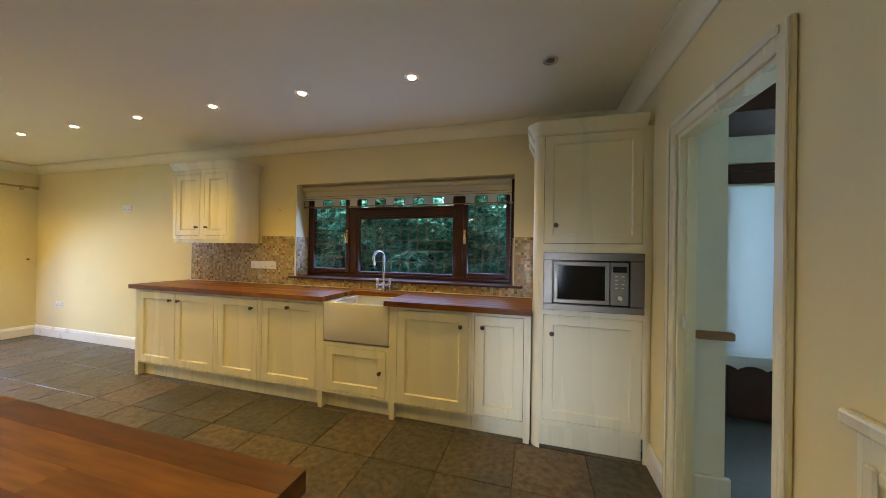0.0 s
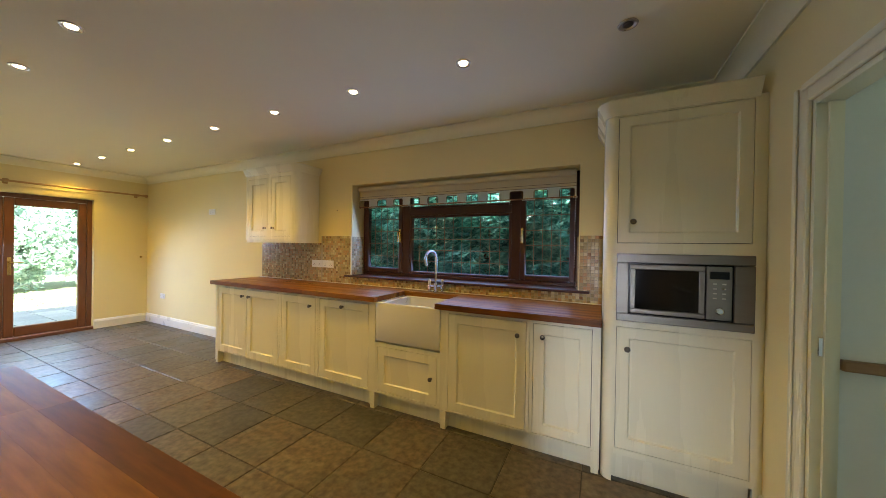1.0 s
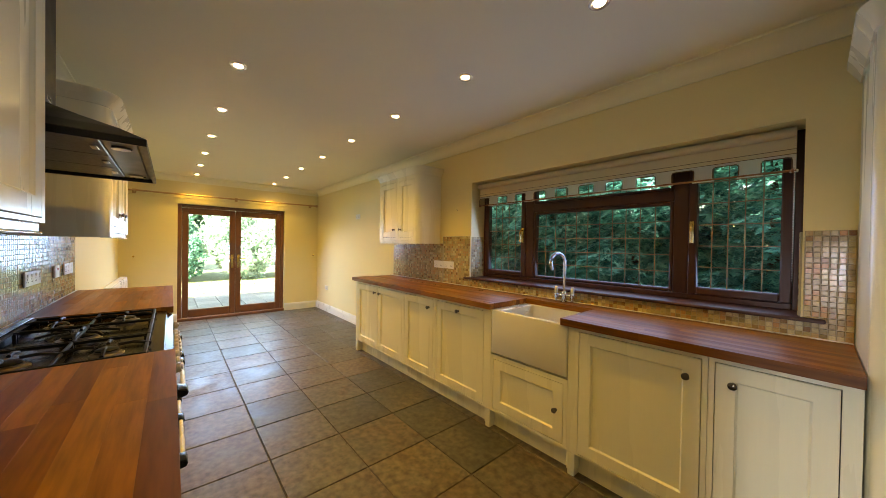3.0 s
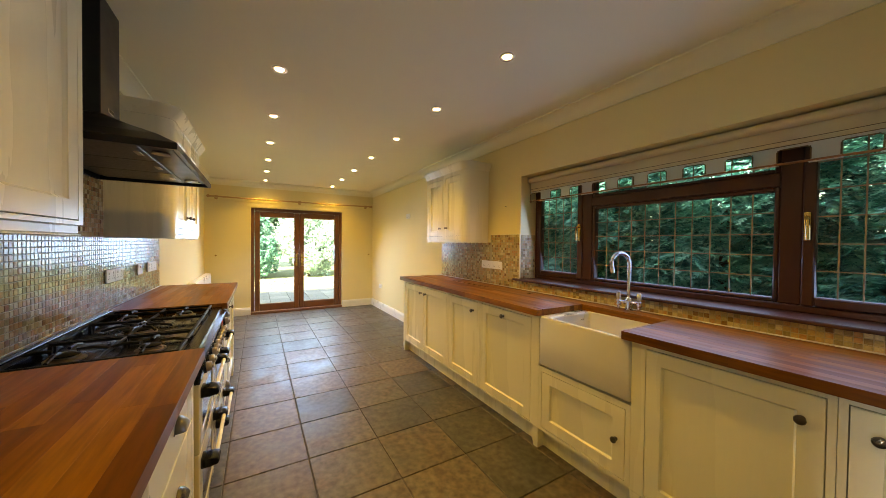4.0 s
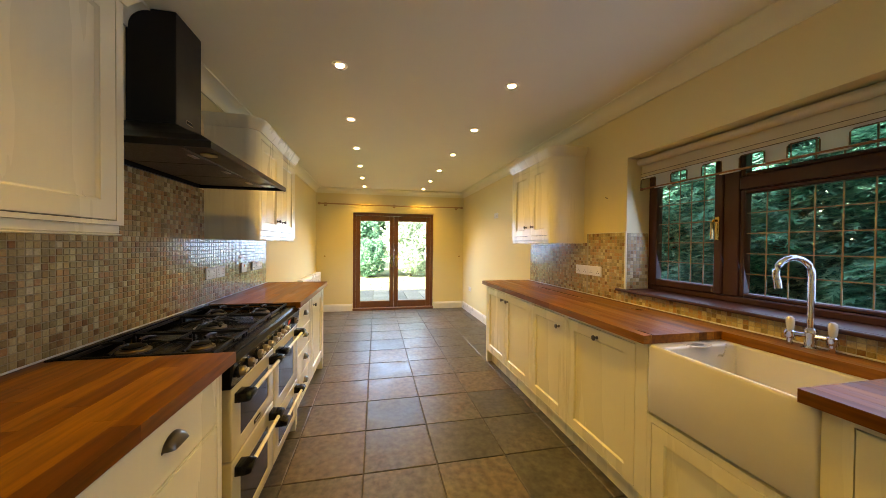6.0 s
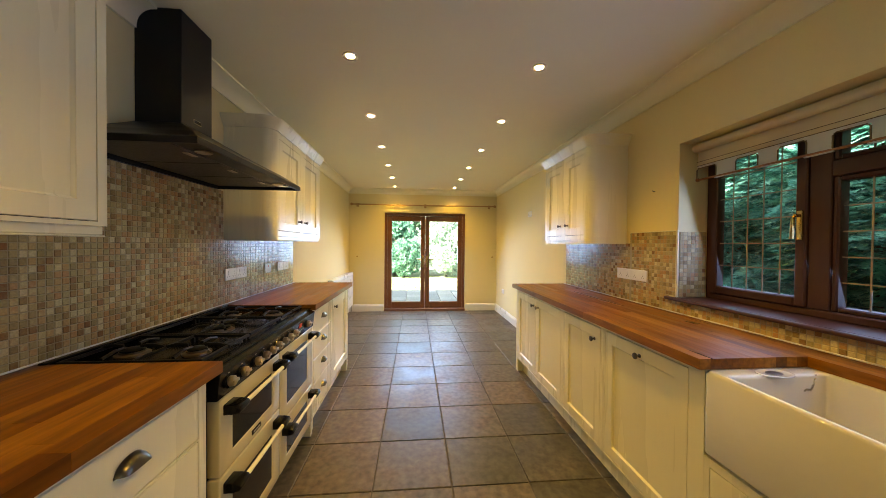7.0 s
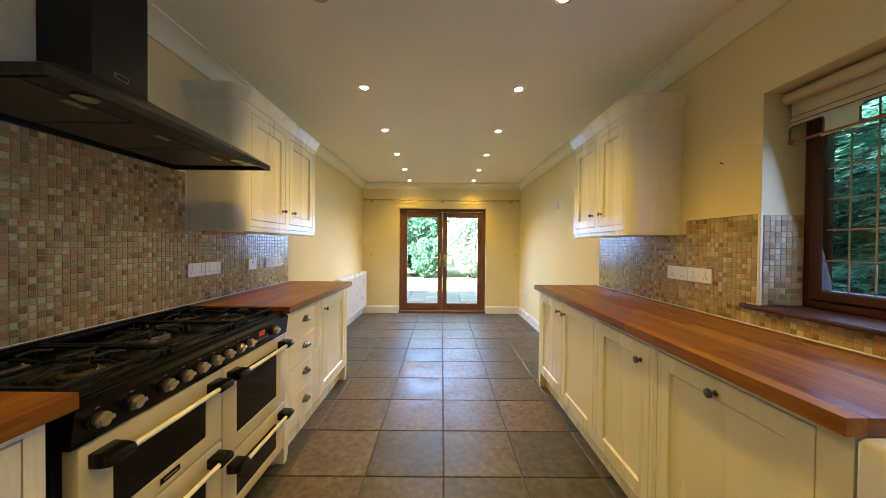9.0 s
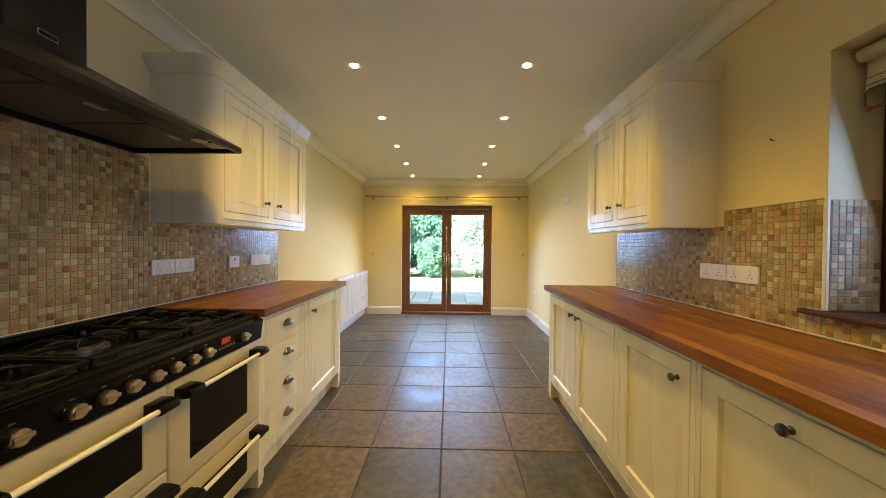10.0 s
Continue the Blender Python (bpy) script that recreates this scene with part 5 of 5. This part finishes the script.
# ---- extractor hood ----
HX0, HX1, HYF, HZ = -2.585, -1.588, 0.548, 1.668
KX0, KX1, KYF = -2.213, -1.990, 0.222
H = thing("extractor_hood", (-2.09, 0.2, HZ), "black chimney extractor hood over the range cooker", "extractor hood")
part("chimney", cube(KX0, KX1, LEFT + 0.001, KYF, 1.868, TOP - 0.002, 0.004, 2), M_HOOD, H)
bm = bmesh.new()
yb = LEFT + 0.001
rings = []
for f, z in ((0.0, HZ), (0.0, HZ + 0.024), (0.012, HZ + 0.028), (0.25, HZ + 0.075), (0.62, HZ + 0.135), (0.9, HZ + 0.185), (1.0, HZ + 0.205)):
    x0, x1, y1 = HX0 + (KX0 - 0.008 - HX0) * f, HX1 + (KX1 + 0.008 - HX1) * f, HYF + (KYF + 0.008 - HYF) * f
    rings.append([bm.verts.new(p) for p in ((x0, yb, z), (x1, yb, z), (x1, y1, z), (x0, y1, z))])
for r, s_ in zip(rings, rings[1:]):
    for k in range(4):
        bm.faces.new((r[k], r[(k + 1) % 4], s_[(k + 1) % 4], s_[k]))
bm.faces.new(rings[-1])
# hollow underside
a = [bm.verts.new(p) for p in ((HX0 + 0.014, yb + 0.02, HZ), (HX1 - 0.014, yb + 0.02, HZ), (HX1 - 0.014, HYF - 0.014, HZ), (HX0 + 0.014, HYF - 0.014, HZ))]
b = [bm.verts.new((v.co.x, v.co.y, HZ + 0.022)) for v in a]
for k in range(4):
    bm.faces.new((rings[0][k], a[k], a[(k + 1) % 4], rings[0][(k + 1) % 4]))
    bm.faces.new((a[k], b[k], b[(k + 1) % 4], a[(k + 1) % 4]))
bm.faces.new(b)
part("canopy", bm, M_HOOD, H)
w3 = (HX1 - HX0 - 0.10) / 3
for k in range(3):
    x = HX0 + 0.05 + w3 * k
    fl = part("filter", cube(x + 0.003, x + w3 - 0.003, yb + 0.05, HYF - 0.13, HZ + 0.012, HZ + 0.0215, 0.002), M_FILTER, H, "metal mesh grease filter")
    part("latch", cube(x + w3 / 2 - 0.03, x + w3 / 2 + 0.03, HYF - 0.165, HYF - 0.145, HZ + 0.008, HZ + 0.0118, 0.001), M_NICKEL, fl)
part("front_strip", cube(HX0 + 0.05, HX1 - 0.05, HYF - 0.125, HYF - 0.03, HZ + 0.014, HZ + 0.0215, 0.002), M_HOOD, H)
for x in (HX0 + 0.16, HX1 - 0.16):
    part("hood_lamp", lathe(bmesh.new(), [(0.03, 0.0), (0.03, 0.005), (0.025, 0.006)], Matrix.Translation((x, HYF - 0.078, HZ + 0.0075)), 18), M_NICKEL, H)
part("switch_panel", cube(HX0 + 0.04, HX0 + 0.13, HYF - 0.11, HYF - 0.04, HZ + 0.010, HZ + 0.0138, 0.001), M_DKGLASS, H)
bd = part("badge", cube(-2.125, -2.07, KYF, KYF + 0.003, 1.905, 1.925, 0.001), M_NICKEL, H, "small metal maker's badge")
part("badge_field", cube(-2.122, -2.073, KYF + 0.003, KYF + 0.0036, 1.908, 1.922), M_BLACK, bd)

# ---- garden ----
GZ = -0.15
solid("ground", cube(-400, 400, -400, 400, GZ - 0.5, GZ - 0.06), M_GROUND, "dark garden soil reaching to the distance", "ground")
solid("lawn", cube(-40, -10.75, -14, 16, GZ - 0.059, GZ), M_LAWN, "short sunlit lawn beyond the patio", "lawn")
nrng = np.random.default_rng(3)


def cloud_mesh(name, verts, faces, material):
    me = bpy.data.meshes.new(name)
    me.from_pydata(verts.reshape(-1, 3).tolist(), [], faces.tolist())
    me.materials.append(material)
    return me


def sprays(n, place, size, material, name, droop=0.25, out=(0, -1, 0), lean=0.3):
    """Feathered conifer sprays: a drooping stem with pointed leaflets on both sides."""
    base = place(n)
    seg = 4
    ang = nrng.uniform(-1.1, 1.1, n)
    o = np.array(out, float)
    side = np.cross(o, (0, 0, 1.0))
    way = o[None] * np.cos(ang)[:, None] + side[None] * np.sin(ang)[:, None]
    way[:, 2] += nrng.uniform(-lean, 0.8 * lean, n)
    way /= np.linalg.norm(way, axis=1)[:, None]
    across = np.cross(way, np.array((0, 0, 1.0))[None])
    across /= np.linalg.norm(across, axis=1)[:, None]
    across[:, 2] += nrng.uniform(-lean, lean, n)
    L = size * nrng.uniform(0.6, 1.3, n)
    pts = []
    for k in range(seg + 1):
        f = k / seg
        p = base + way * (L * f)[:, None]
        p[:, 2] -= droop * L * f * f
        pts.append(p)
    tips = []
    for k in range(seg):
        f = (k + 0.9) / seg
        for sd in (-1, 1):
            w = L * (0.36 * (1.05 - 0.7 * k / seg)) * nrng.uniform(0.7, 1.2, n)
            t = base + way * (L * (f + 0.22))[:, None] + across * (sd * w)[:, None]
            t[:, 2] -= droop * L * f * f + 0.12 * w
            tips.append(t)
    allv = np.stack(pts + tips, 1)
    nv = allv.shape[1]
    f0 = []
    for k in range(seg):
        f0 += [(k, k + 1, seg + 1 + 2 * k), (k, k + 1, seg + 2 + 2 * k)]
    faces = (np.arange(n)[:, None, None] * nv + np.array(f0)[None]).reshape(-1, 3)
    return cloud_mesh(name, allv, faces, material)


def leaves(n, place, size, material, name):
    """Small pointed leaves turned every way."""
    c = place(n)
    a = nrng.normal(size=(n, 3))
    a /= np.linalg.norm(a, axis=1)[:, None]
    b = np.cross(a, nrng.normal(size=(n, 3)))
    b /= np.linalg.norm(b, axis=1)[:, None]
    s = size * nrng.uniform(0.6, 1.4, n)[:, None]
    v = np.stack([c - a * s, c + b * s * 0.45, c + a * s, c - b * s * 0.45], 1)
    faces = (np.arange(n)[:, None] * 4 + np.arange(4)[None]).reshape(-1, 4)
    return cloud_mesh(name, v, faces, material)


def lumps(cx, cy, z0, rx, ry, h, k, seed):
    """Leaf places in an uneven crown of k lumps between z0 and z0 + h."""
    r = np.random.default_rng(seed)
    u = r.normal(size=(k, 3))
    u /= np.linalg.norm(u, axis=1)[:, None]
    u *= r.uniform(0.35, 0.8, k)[:, None]
    cen = np.stack([cx + rx * u[:, 0], cy + ry * u[:, 1], z0 + h * (0.5 + 0.5 * u[:, 2])], 1)
    rad = r.uniform(0.22, 0.42, k) * min(rx, ry, h * 0.6)

    def place(n):
        i = r.integers(0, k, n)
        d = r.normal(size=(n, 3))
        d /= np.linalg.norm(d, axis=1)[:, None]
        d *= (rad[i] * r.uniform(0.75, 1.08, n))[:, None]
        return cen[i] + d
    return place


def shrub(cx, cy, rx, ry, h, n, size, material, label, k=60, seed=1, name="shrub", stem=0.07, z0=-0.1):
    s = thing(name, (cx, cy, GZ), label, "shrub" if name == "shrub" else "tree")
    bm = bmesh.new()
    rr = random.Random(seed)
    sweep(bm, [(cx, cy, GZ - 0.06), (cx + 0.03, cy, GZ + h * 0.3), (cx - 0.02, cy + 0.03, GZ + h * 0.65), (cx, cy, GZ + h * 0.9)], [stem, stem * 0.8, stem * 0.5, stem * 0.15], 8)
    for q in range(9):
        w = rr.uniform(0, 6.28)
        f = rr.uniform(0.2, 0.75)
        e = (cx + rx * 0.75 * math.cos(w), cy + ry * 0.75 * math.sin(w), GZ + h * min(0.95, f + 0.25))
        sweep(bm, [(cx, cy, GZ + h * f), ((cx + e[0]) / 2, (cy + e[1]) / 2, GZ + h * (f + 0.08)), e], [stem * 0.4, stem * 0.25, stem * 0.08], 6)
    part("trunk", bm, M_BARK, s)
    me = leaves(n, lumps(0, 0, h * z0, rx, ry, h * (1 - z0), k, seed), size, material, "crown")
    c = new("crown", me)
    c.parent = s
    return s


# tall conifer hedge outside the kitchen window
hedge = thing("conifer_hedge", (-1.2, 4.7, GZ), "tall dense dark green conifer hedge close outside the window", "hedge")
for k in range(9):
    bm = bmesh.new()
    hx = -6.0 + 1.15 * k
    sweep(bm, [(hx, 4.85, GZ - 0.06), (hx + 0.04, 4.85, 1.6), (hx, 4.88, 3.4)], [0.07, 0.055, 0.03], 8)
    part("trunk", bm, M_BARK, hedge)


def hedge_place(n):
    x = nrng.uniform(-7.0, 4.2, n)
    z = nrng.uniform(GZ, 3.9, n)
    y = 4.25 + 0.16 * np.sin(x * 5.1 + 1.7 * np.sin(z * 3.0)) + 0.10 * np.sin(z * 8.0 + x * 3.0) + np.abs(nrng.normal(0, 0.22, n))
    return np.stack([x, y, z], 1) - np.array((-1.2, 4.7, GZ))


def hedge_core(n):
    return np.stack([nrng.uniform(-7.2, 4.4, n), nrng.uniform(4.7, 6.1, n), nrng.uniform(GZ, 4.0, n)], 1) - np.array((-1.2, 4.7, GZ))


c = new("foliage", sprays(56000, hedge_place, 0.115, M_CONIF, "foliage", lean=0.35))
c.parent = hedge
c = new("inner_foliage", sprays(36000, hedge_core, 0.25, M_CONIF, "inner_foliage", droop=0.4, lean=0.9))
c.parent = hedge

shrub(-15.1, 2.75, 1.35, 1.5, 3.3, 20000, 0.07, M_PALE, "sunlit shrub beyond the lawn, sun glare put into its pale leaf colour", seed=11)
shrub(-14.9, 5.3, 1.6, 1.5, 2.9, 12000, 0.085, M_PALE, "sunlit shrub at the edge of the lawn, sun glare put into its pale leaf colour", seed=12)
shrub(-14.7, 0.8, 0.9, 0.75, 2.0, 14000, 0.06, M_SHRUB, "rounded green garden shrub beside the lawn", seed=13)
shrub(-14.9, -0.85, 1.3, 0.9, 2.9, 15000, 0.075, M_SHRUB, "leafy green garden shrub at the lawn's edge", seed=14)
shrub(-16.2, 0.4, 1.3, 1.3, 3.9, 15000, 0.085, M_SHRUB, "tall green shrub behind the lawn", seed=15)
shrub(-15.4, -3.0, 1.4, 1.2, 2.8, 9000, 0.08, M_SHRUB, "broad leafy shrub along the border", seed=17)
shrub(-16.0, 7.6, 1.6, 1.7, 3.2, 6000, 0.09, M_SHRUB, "broad green shrub far along the border", seed=16)
for i, (x, y, r, h) in enumerate(((-20.5, -2.4, 2.2, 8.6), (-19.8, 0.6, 2.0, 9.4), (-20.6, 3.6, 2.2, 9.0), (-20.0, 6.6, 2.2, 8.6), (-21.0, 10.5, 2.4, 9.0), (-20.0, -6.5, 2.4, 8.8))):
    shrub(x, y, r, r, h, 20000, 0.13, M_TREE, "tall dark green tree at the end of the garden", k=70, seed=30 + i, name="tree", stem=0.22, z0=0.04)

# lawn blades
def lawn_place(n):
    return np.stack([nrng.uniform(-14.5, -10.8, n), nrng.uniform(-3, 6.5, n), np.full(n, GZ + 0.012)], 1)


lw = new("grass", leaves(14000, lawn_place, 0.024, M_GRASS, "grass"))
tagged(lw, "short sunlit grass blades of the lawn", "grass", kind="stuff")

# patio slabs
pat = solid("patio", cube(-10.75, FAR - 0.14, -3.5, 7.0, GZ - 0.059, GZ - 0.02), M_GROUND, "patio of grey concrete slabs outside the garden doors", "patio")
pb = BASES[pat.name]
bm = box(bmesh.new(), -0.219, 0.219, -0.219, 0.219, -0.02, 0.02, 0.004)
slab = mesh_of("slab", bm, M_PATIO)
for i in range(8):
    for j in range(22):
        o = new("slab", slab)
        o.parent = pat
        o.location = Vector((-7.16 - 0.45 * i, -3.2 + 0.45 * j, GZ - 0.0)) - pb

# ---- mosaic splashbacks ----
TP = 0.0255
TG = 0.0013
TILE_F = [(0, 1, 2, 3), (0, 4, 5, 1), (1, 5, 6, 2), (2, 6, 7, 3), (3, 7, 4, 0)]


def tile_verts(a, b, d):
    """A pillowed tile, a by b, d proud, in the plane (u, v) with w outwards."""
    e = 0.0016
    return [(-a + e, -b + e, d), (a - e, -b + e, d), (a - e, b - e, d), (-a + e, b - e, d), (-a, -b, d - 0.0018), (a, -b, d - 0.0018), (a, b, d - 0.0018), (-a, b, d - 0.0018)]


TV = tile_verts(TP / 2 - TG, TP / 2 - TG, 0.0)
tile_me = bpy.data.meshes.new("mosaic_tile")
tile_me.from_pydata(TV, [], TILE_F)
tile_me.materials.append(M_MOS)

# each field: name, label, origin, u way, normal, along, rise, picked stretch (u0, u1, v0, v1) or None
FIELDS = [
    ("splashback", "beige and brown glass mosaic splashback behind the cooker", (-3.87, LEFT, 0.911), (1, 0, 0), (0, 1, 0), 3.57, 0.4335, (1.70, 2.31, 0.05, 0.33)),
    ("splashback", "beige and brown glass mosaic panel under the extractor hood", (-2.653, LEFT, 0.911 + 0.4335), (1, 0, 0), (0, 1, 0), 1.173, 0.3225, None),
    ("splashback", "beige and brown glass mosaic splashback under the wall cabinet", (-2.702, RIGHT, 0.911), (-1, 0, 0), (0, -1, 0), 1.03, 0.4335, None),
    ("splashback", "beige and brown glass mosaic splashback beside the window", (-2.274, RIGHT, 0.911), (-1, 0, 0), (0, -1, 0), 0.428, 0.51, None),
    ("splashback", "strip of beige glass mosaic below the window board", (0.136, RIGHT, 0.911), (-1, 0, 0), (0, -1, 0), 2.409, 0.0765, None),
    ("splashback", "beige glass mosaic between the window and the tall cabinet", (0.136, RIGHT, 0.911 + 0.0765), (-1, 0, 0), (0, -1, 0), 0.155, 0.4335, None),
    ("splashback", "beige glass mosaic on the window reveal", (WX0, RIGHT + 0.004, 1.008), (0, 1, 0), (1, 0, 0), 0.178, 0.408, None),
    ("splashback", "beige glass mosaic on the far window reveal", (WX1, 3.127, 1.008), (0, -1, 0), (-1, 0, 0), 0.178, 0.408, None),
]
trng = random.Random(9)
picked = 0
for name, label, org, uw_, nw, along, rise, pick in FIELDS:
    O, U, N, V = Vector(org), Vector(uw_), Vector(nw), Vector((0, 0, 1))
    f = thing(name, O, label, "splashback", kind="structure")
    bm = bmesh.new()
    c = [O, O + U * along, O + U * along + V * rise, O + V * rise]
    lo = [bm.verts.new(p + N * 0.0005) for p in c]
    hi = [bm.verts.new(p + N * 0.0085) for p in c]
    for k in range(4):
        bm.faces.new((lo[k], lo[(k + 1) % 4], hi[(k + 1) % 4], hi[k]))
    bm.faces.new(hi)
    bm.faces.new(lo[::-1])
    part("grout_bed", bm, M_GROUT, f)
    nu, nv = int(along / TP + 0.02), round(rise / TP)
    pv = rise / nv
    verts, faces = [], []
    for i in range(nu):
        for j in range(nv):
            p = U * (TP * (i + 0.5)) + V * (pv * (j + 0.5)) + N * (0.0105 + trng.uniform(-0.0003, 0.0003))
            tu, tv = trng.gauss(0, 0.006), trng.gauss(0, 0.006)
            if pick and pick[0] < TP * (i + 0.5) < pick[1] and pick[2] < pv * (j + 0.5) < pick[3] and picked < 300:
                t_ = new("tile", tile_me)
                t_.parent = f
                t_.matrix_basis = Matrix.Translation(p) @ Matrix((U, V, N)).transposed().to_4x4() @ Matrix.Rotation(tu, 4, "X") @ Matrix.Rotation(tv, 4, "Y")
                picked += 1
                continue
            b0 = len(verts)
            for a, b, d in TV:
                q = p + U * a + V * b + N * (d + a * tv - b * tu)
                verts.append(q[:])
            faces += [tuple(b0 + v for v in q) for q in TILE_F]
    me = bpy.data.meshes.new("mosaic")
    me.from_pydata(verts, [], faces)
    me.materials.append(M_MOSJ)
    o = new("mosaic", me)
    o.parent = f
    tagged(o, kind="stuff")

# sealant beads and edge trims
bm = cube(-3.895, -0.31, LEFT + 0.0125, LEFT + 0.020, WT, WT + 0.0065, 0.002)
solid("sealant_bead", bm, M_TRIM, "white sealant bead between mosaic and worktop", "sealant", kind="structure")
bm = cube(-3.76, 0.134, RIGHT - 0.020, RIGHT - 0.0125, WT, WT + 0.0065, 0.002)
solid("sealant_bead", bm, M_TRIM, "white sealant bead between mosaic and worktop", "sealant", kind="structure")
bm = cube(-2.70, WX0 - 0.004, RIGHT - 0.0135, RIGHT - 0.0005, 1.4215, 1.427, 0.001)
box(bm, WX0 - 0.0035, WX0 + 0.011, RIGHT - 0.0135, RIGHT - 0.0005, 1.006, 1.427, 0.002)
solid("tile_trim", bm, M_CAB, "cream plastic tile edging trim", "tile trim", kind="structure")

# ---- floor tiles ----
FP, FXO, FYO = 0.4325, -2.553, 1.515
fb = BASES[floor.name]
variants = []
for v in range(5):
    bm = bmesh.new()
    h = FP / 2 - 0.0035
    box(bm, -h, h, -h, h, -0.009, 0.0, 0.0025)
    for q in bm.verts:
        q.co.x += trng.uniform(-0.0012, 0.0012)
        q.co.y += trng.uniform(-0.0012, 0.0012)
    variants.append(mesh_of("floor_tile", bm, M_SLATE))


def cut_tile(x0, x1, y0, y1):
    bm = box(bmesh.new(), -(x1 - x0) / 2, (x1 - x0) / 2, -(y1 - y0) / 2, (y1 - y0) / 2, -0.009, 0.0, 0.0025)
    return mesh_of("floor_tile", bm, M_SLATE)


for i in range(-8, 11):
    for j in range(-7, 5):
        cx, cy = FXO - FP * (i + 0.5), FYO + FP * (j + 0.5)
        x0, x1 = max(cx - FP / 2, FAR) + 0.0035, min(cx + FP / 2, BACKX + 0.12) - 0.0035
        y0, y1 = max(cy - FP / 2, LEFT if cx < -0.3 else NEARY) + 0.0035, min(cy + FP / 2, RIGHT) - 0.0035
        if x1 - x0 < 0.03 or y1 - y0 < 0.03:
            continue
        full = x1 - x0 > FP - 0.01 and y1 - y0 > FP - 0.01
        o = new("tile", variants[(i * 7 + j * 3) % 5] if full else cut_tile(x0, x1, y0, y1))
        o.parent = floor
        o.matrix_basis = Matrix.Translation(Vector(((x0 + x1) / 2, (y0 + y1) / 2, 0)) - fb) @ Euler((trng.gauss(0, 0.0012), trng.gauss(0, 0.0012), 0)).to_matrix().to_4x4()
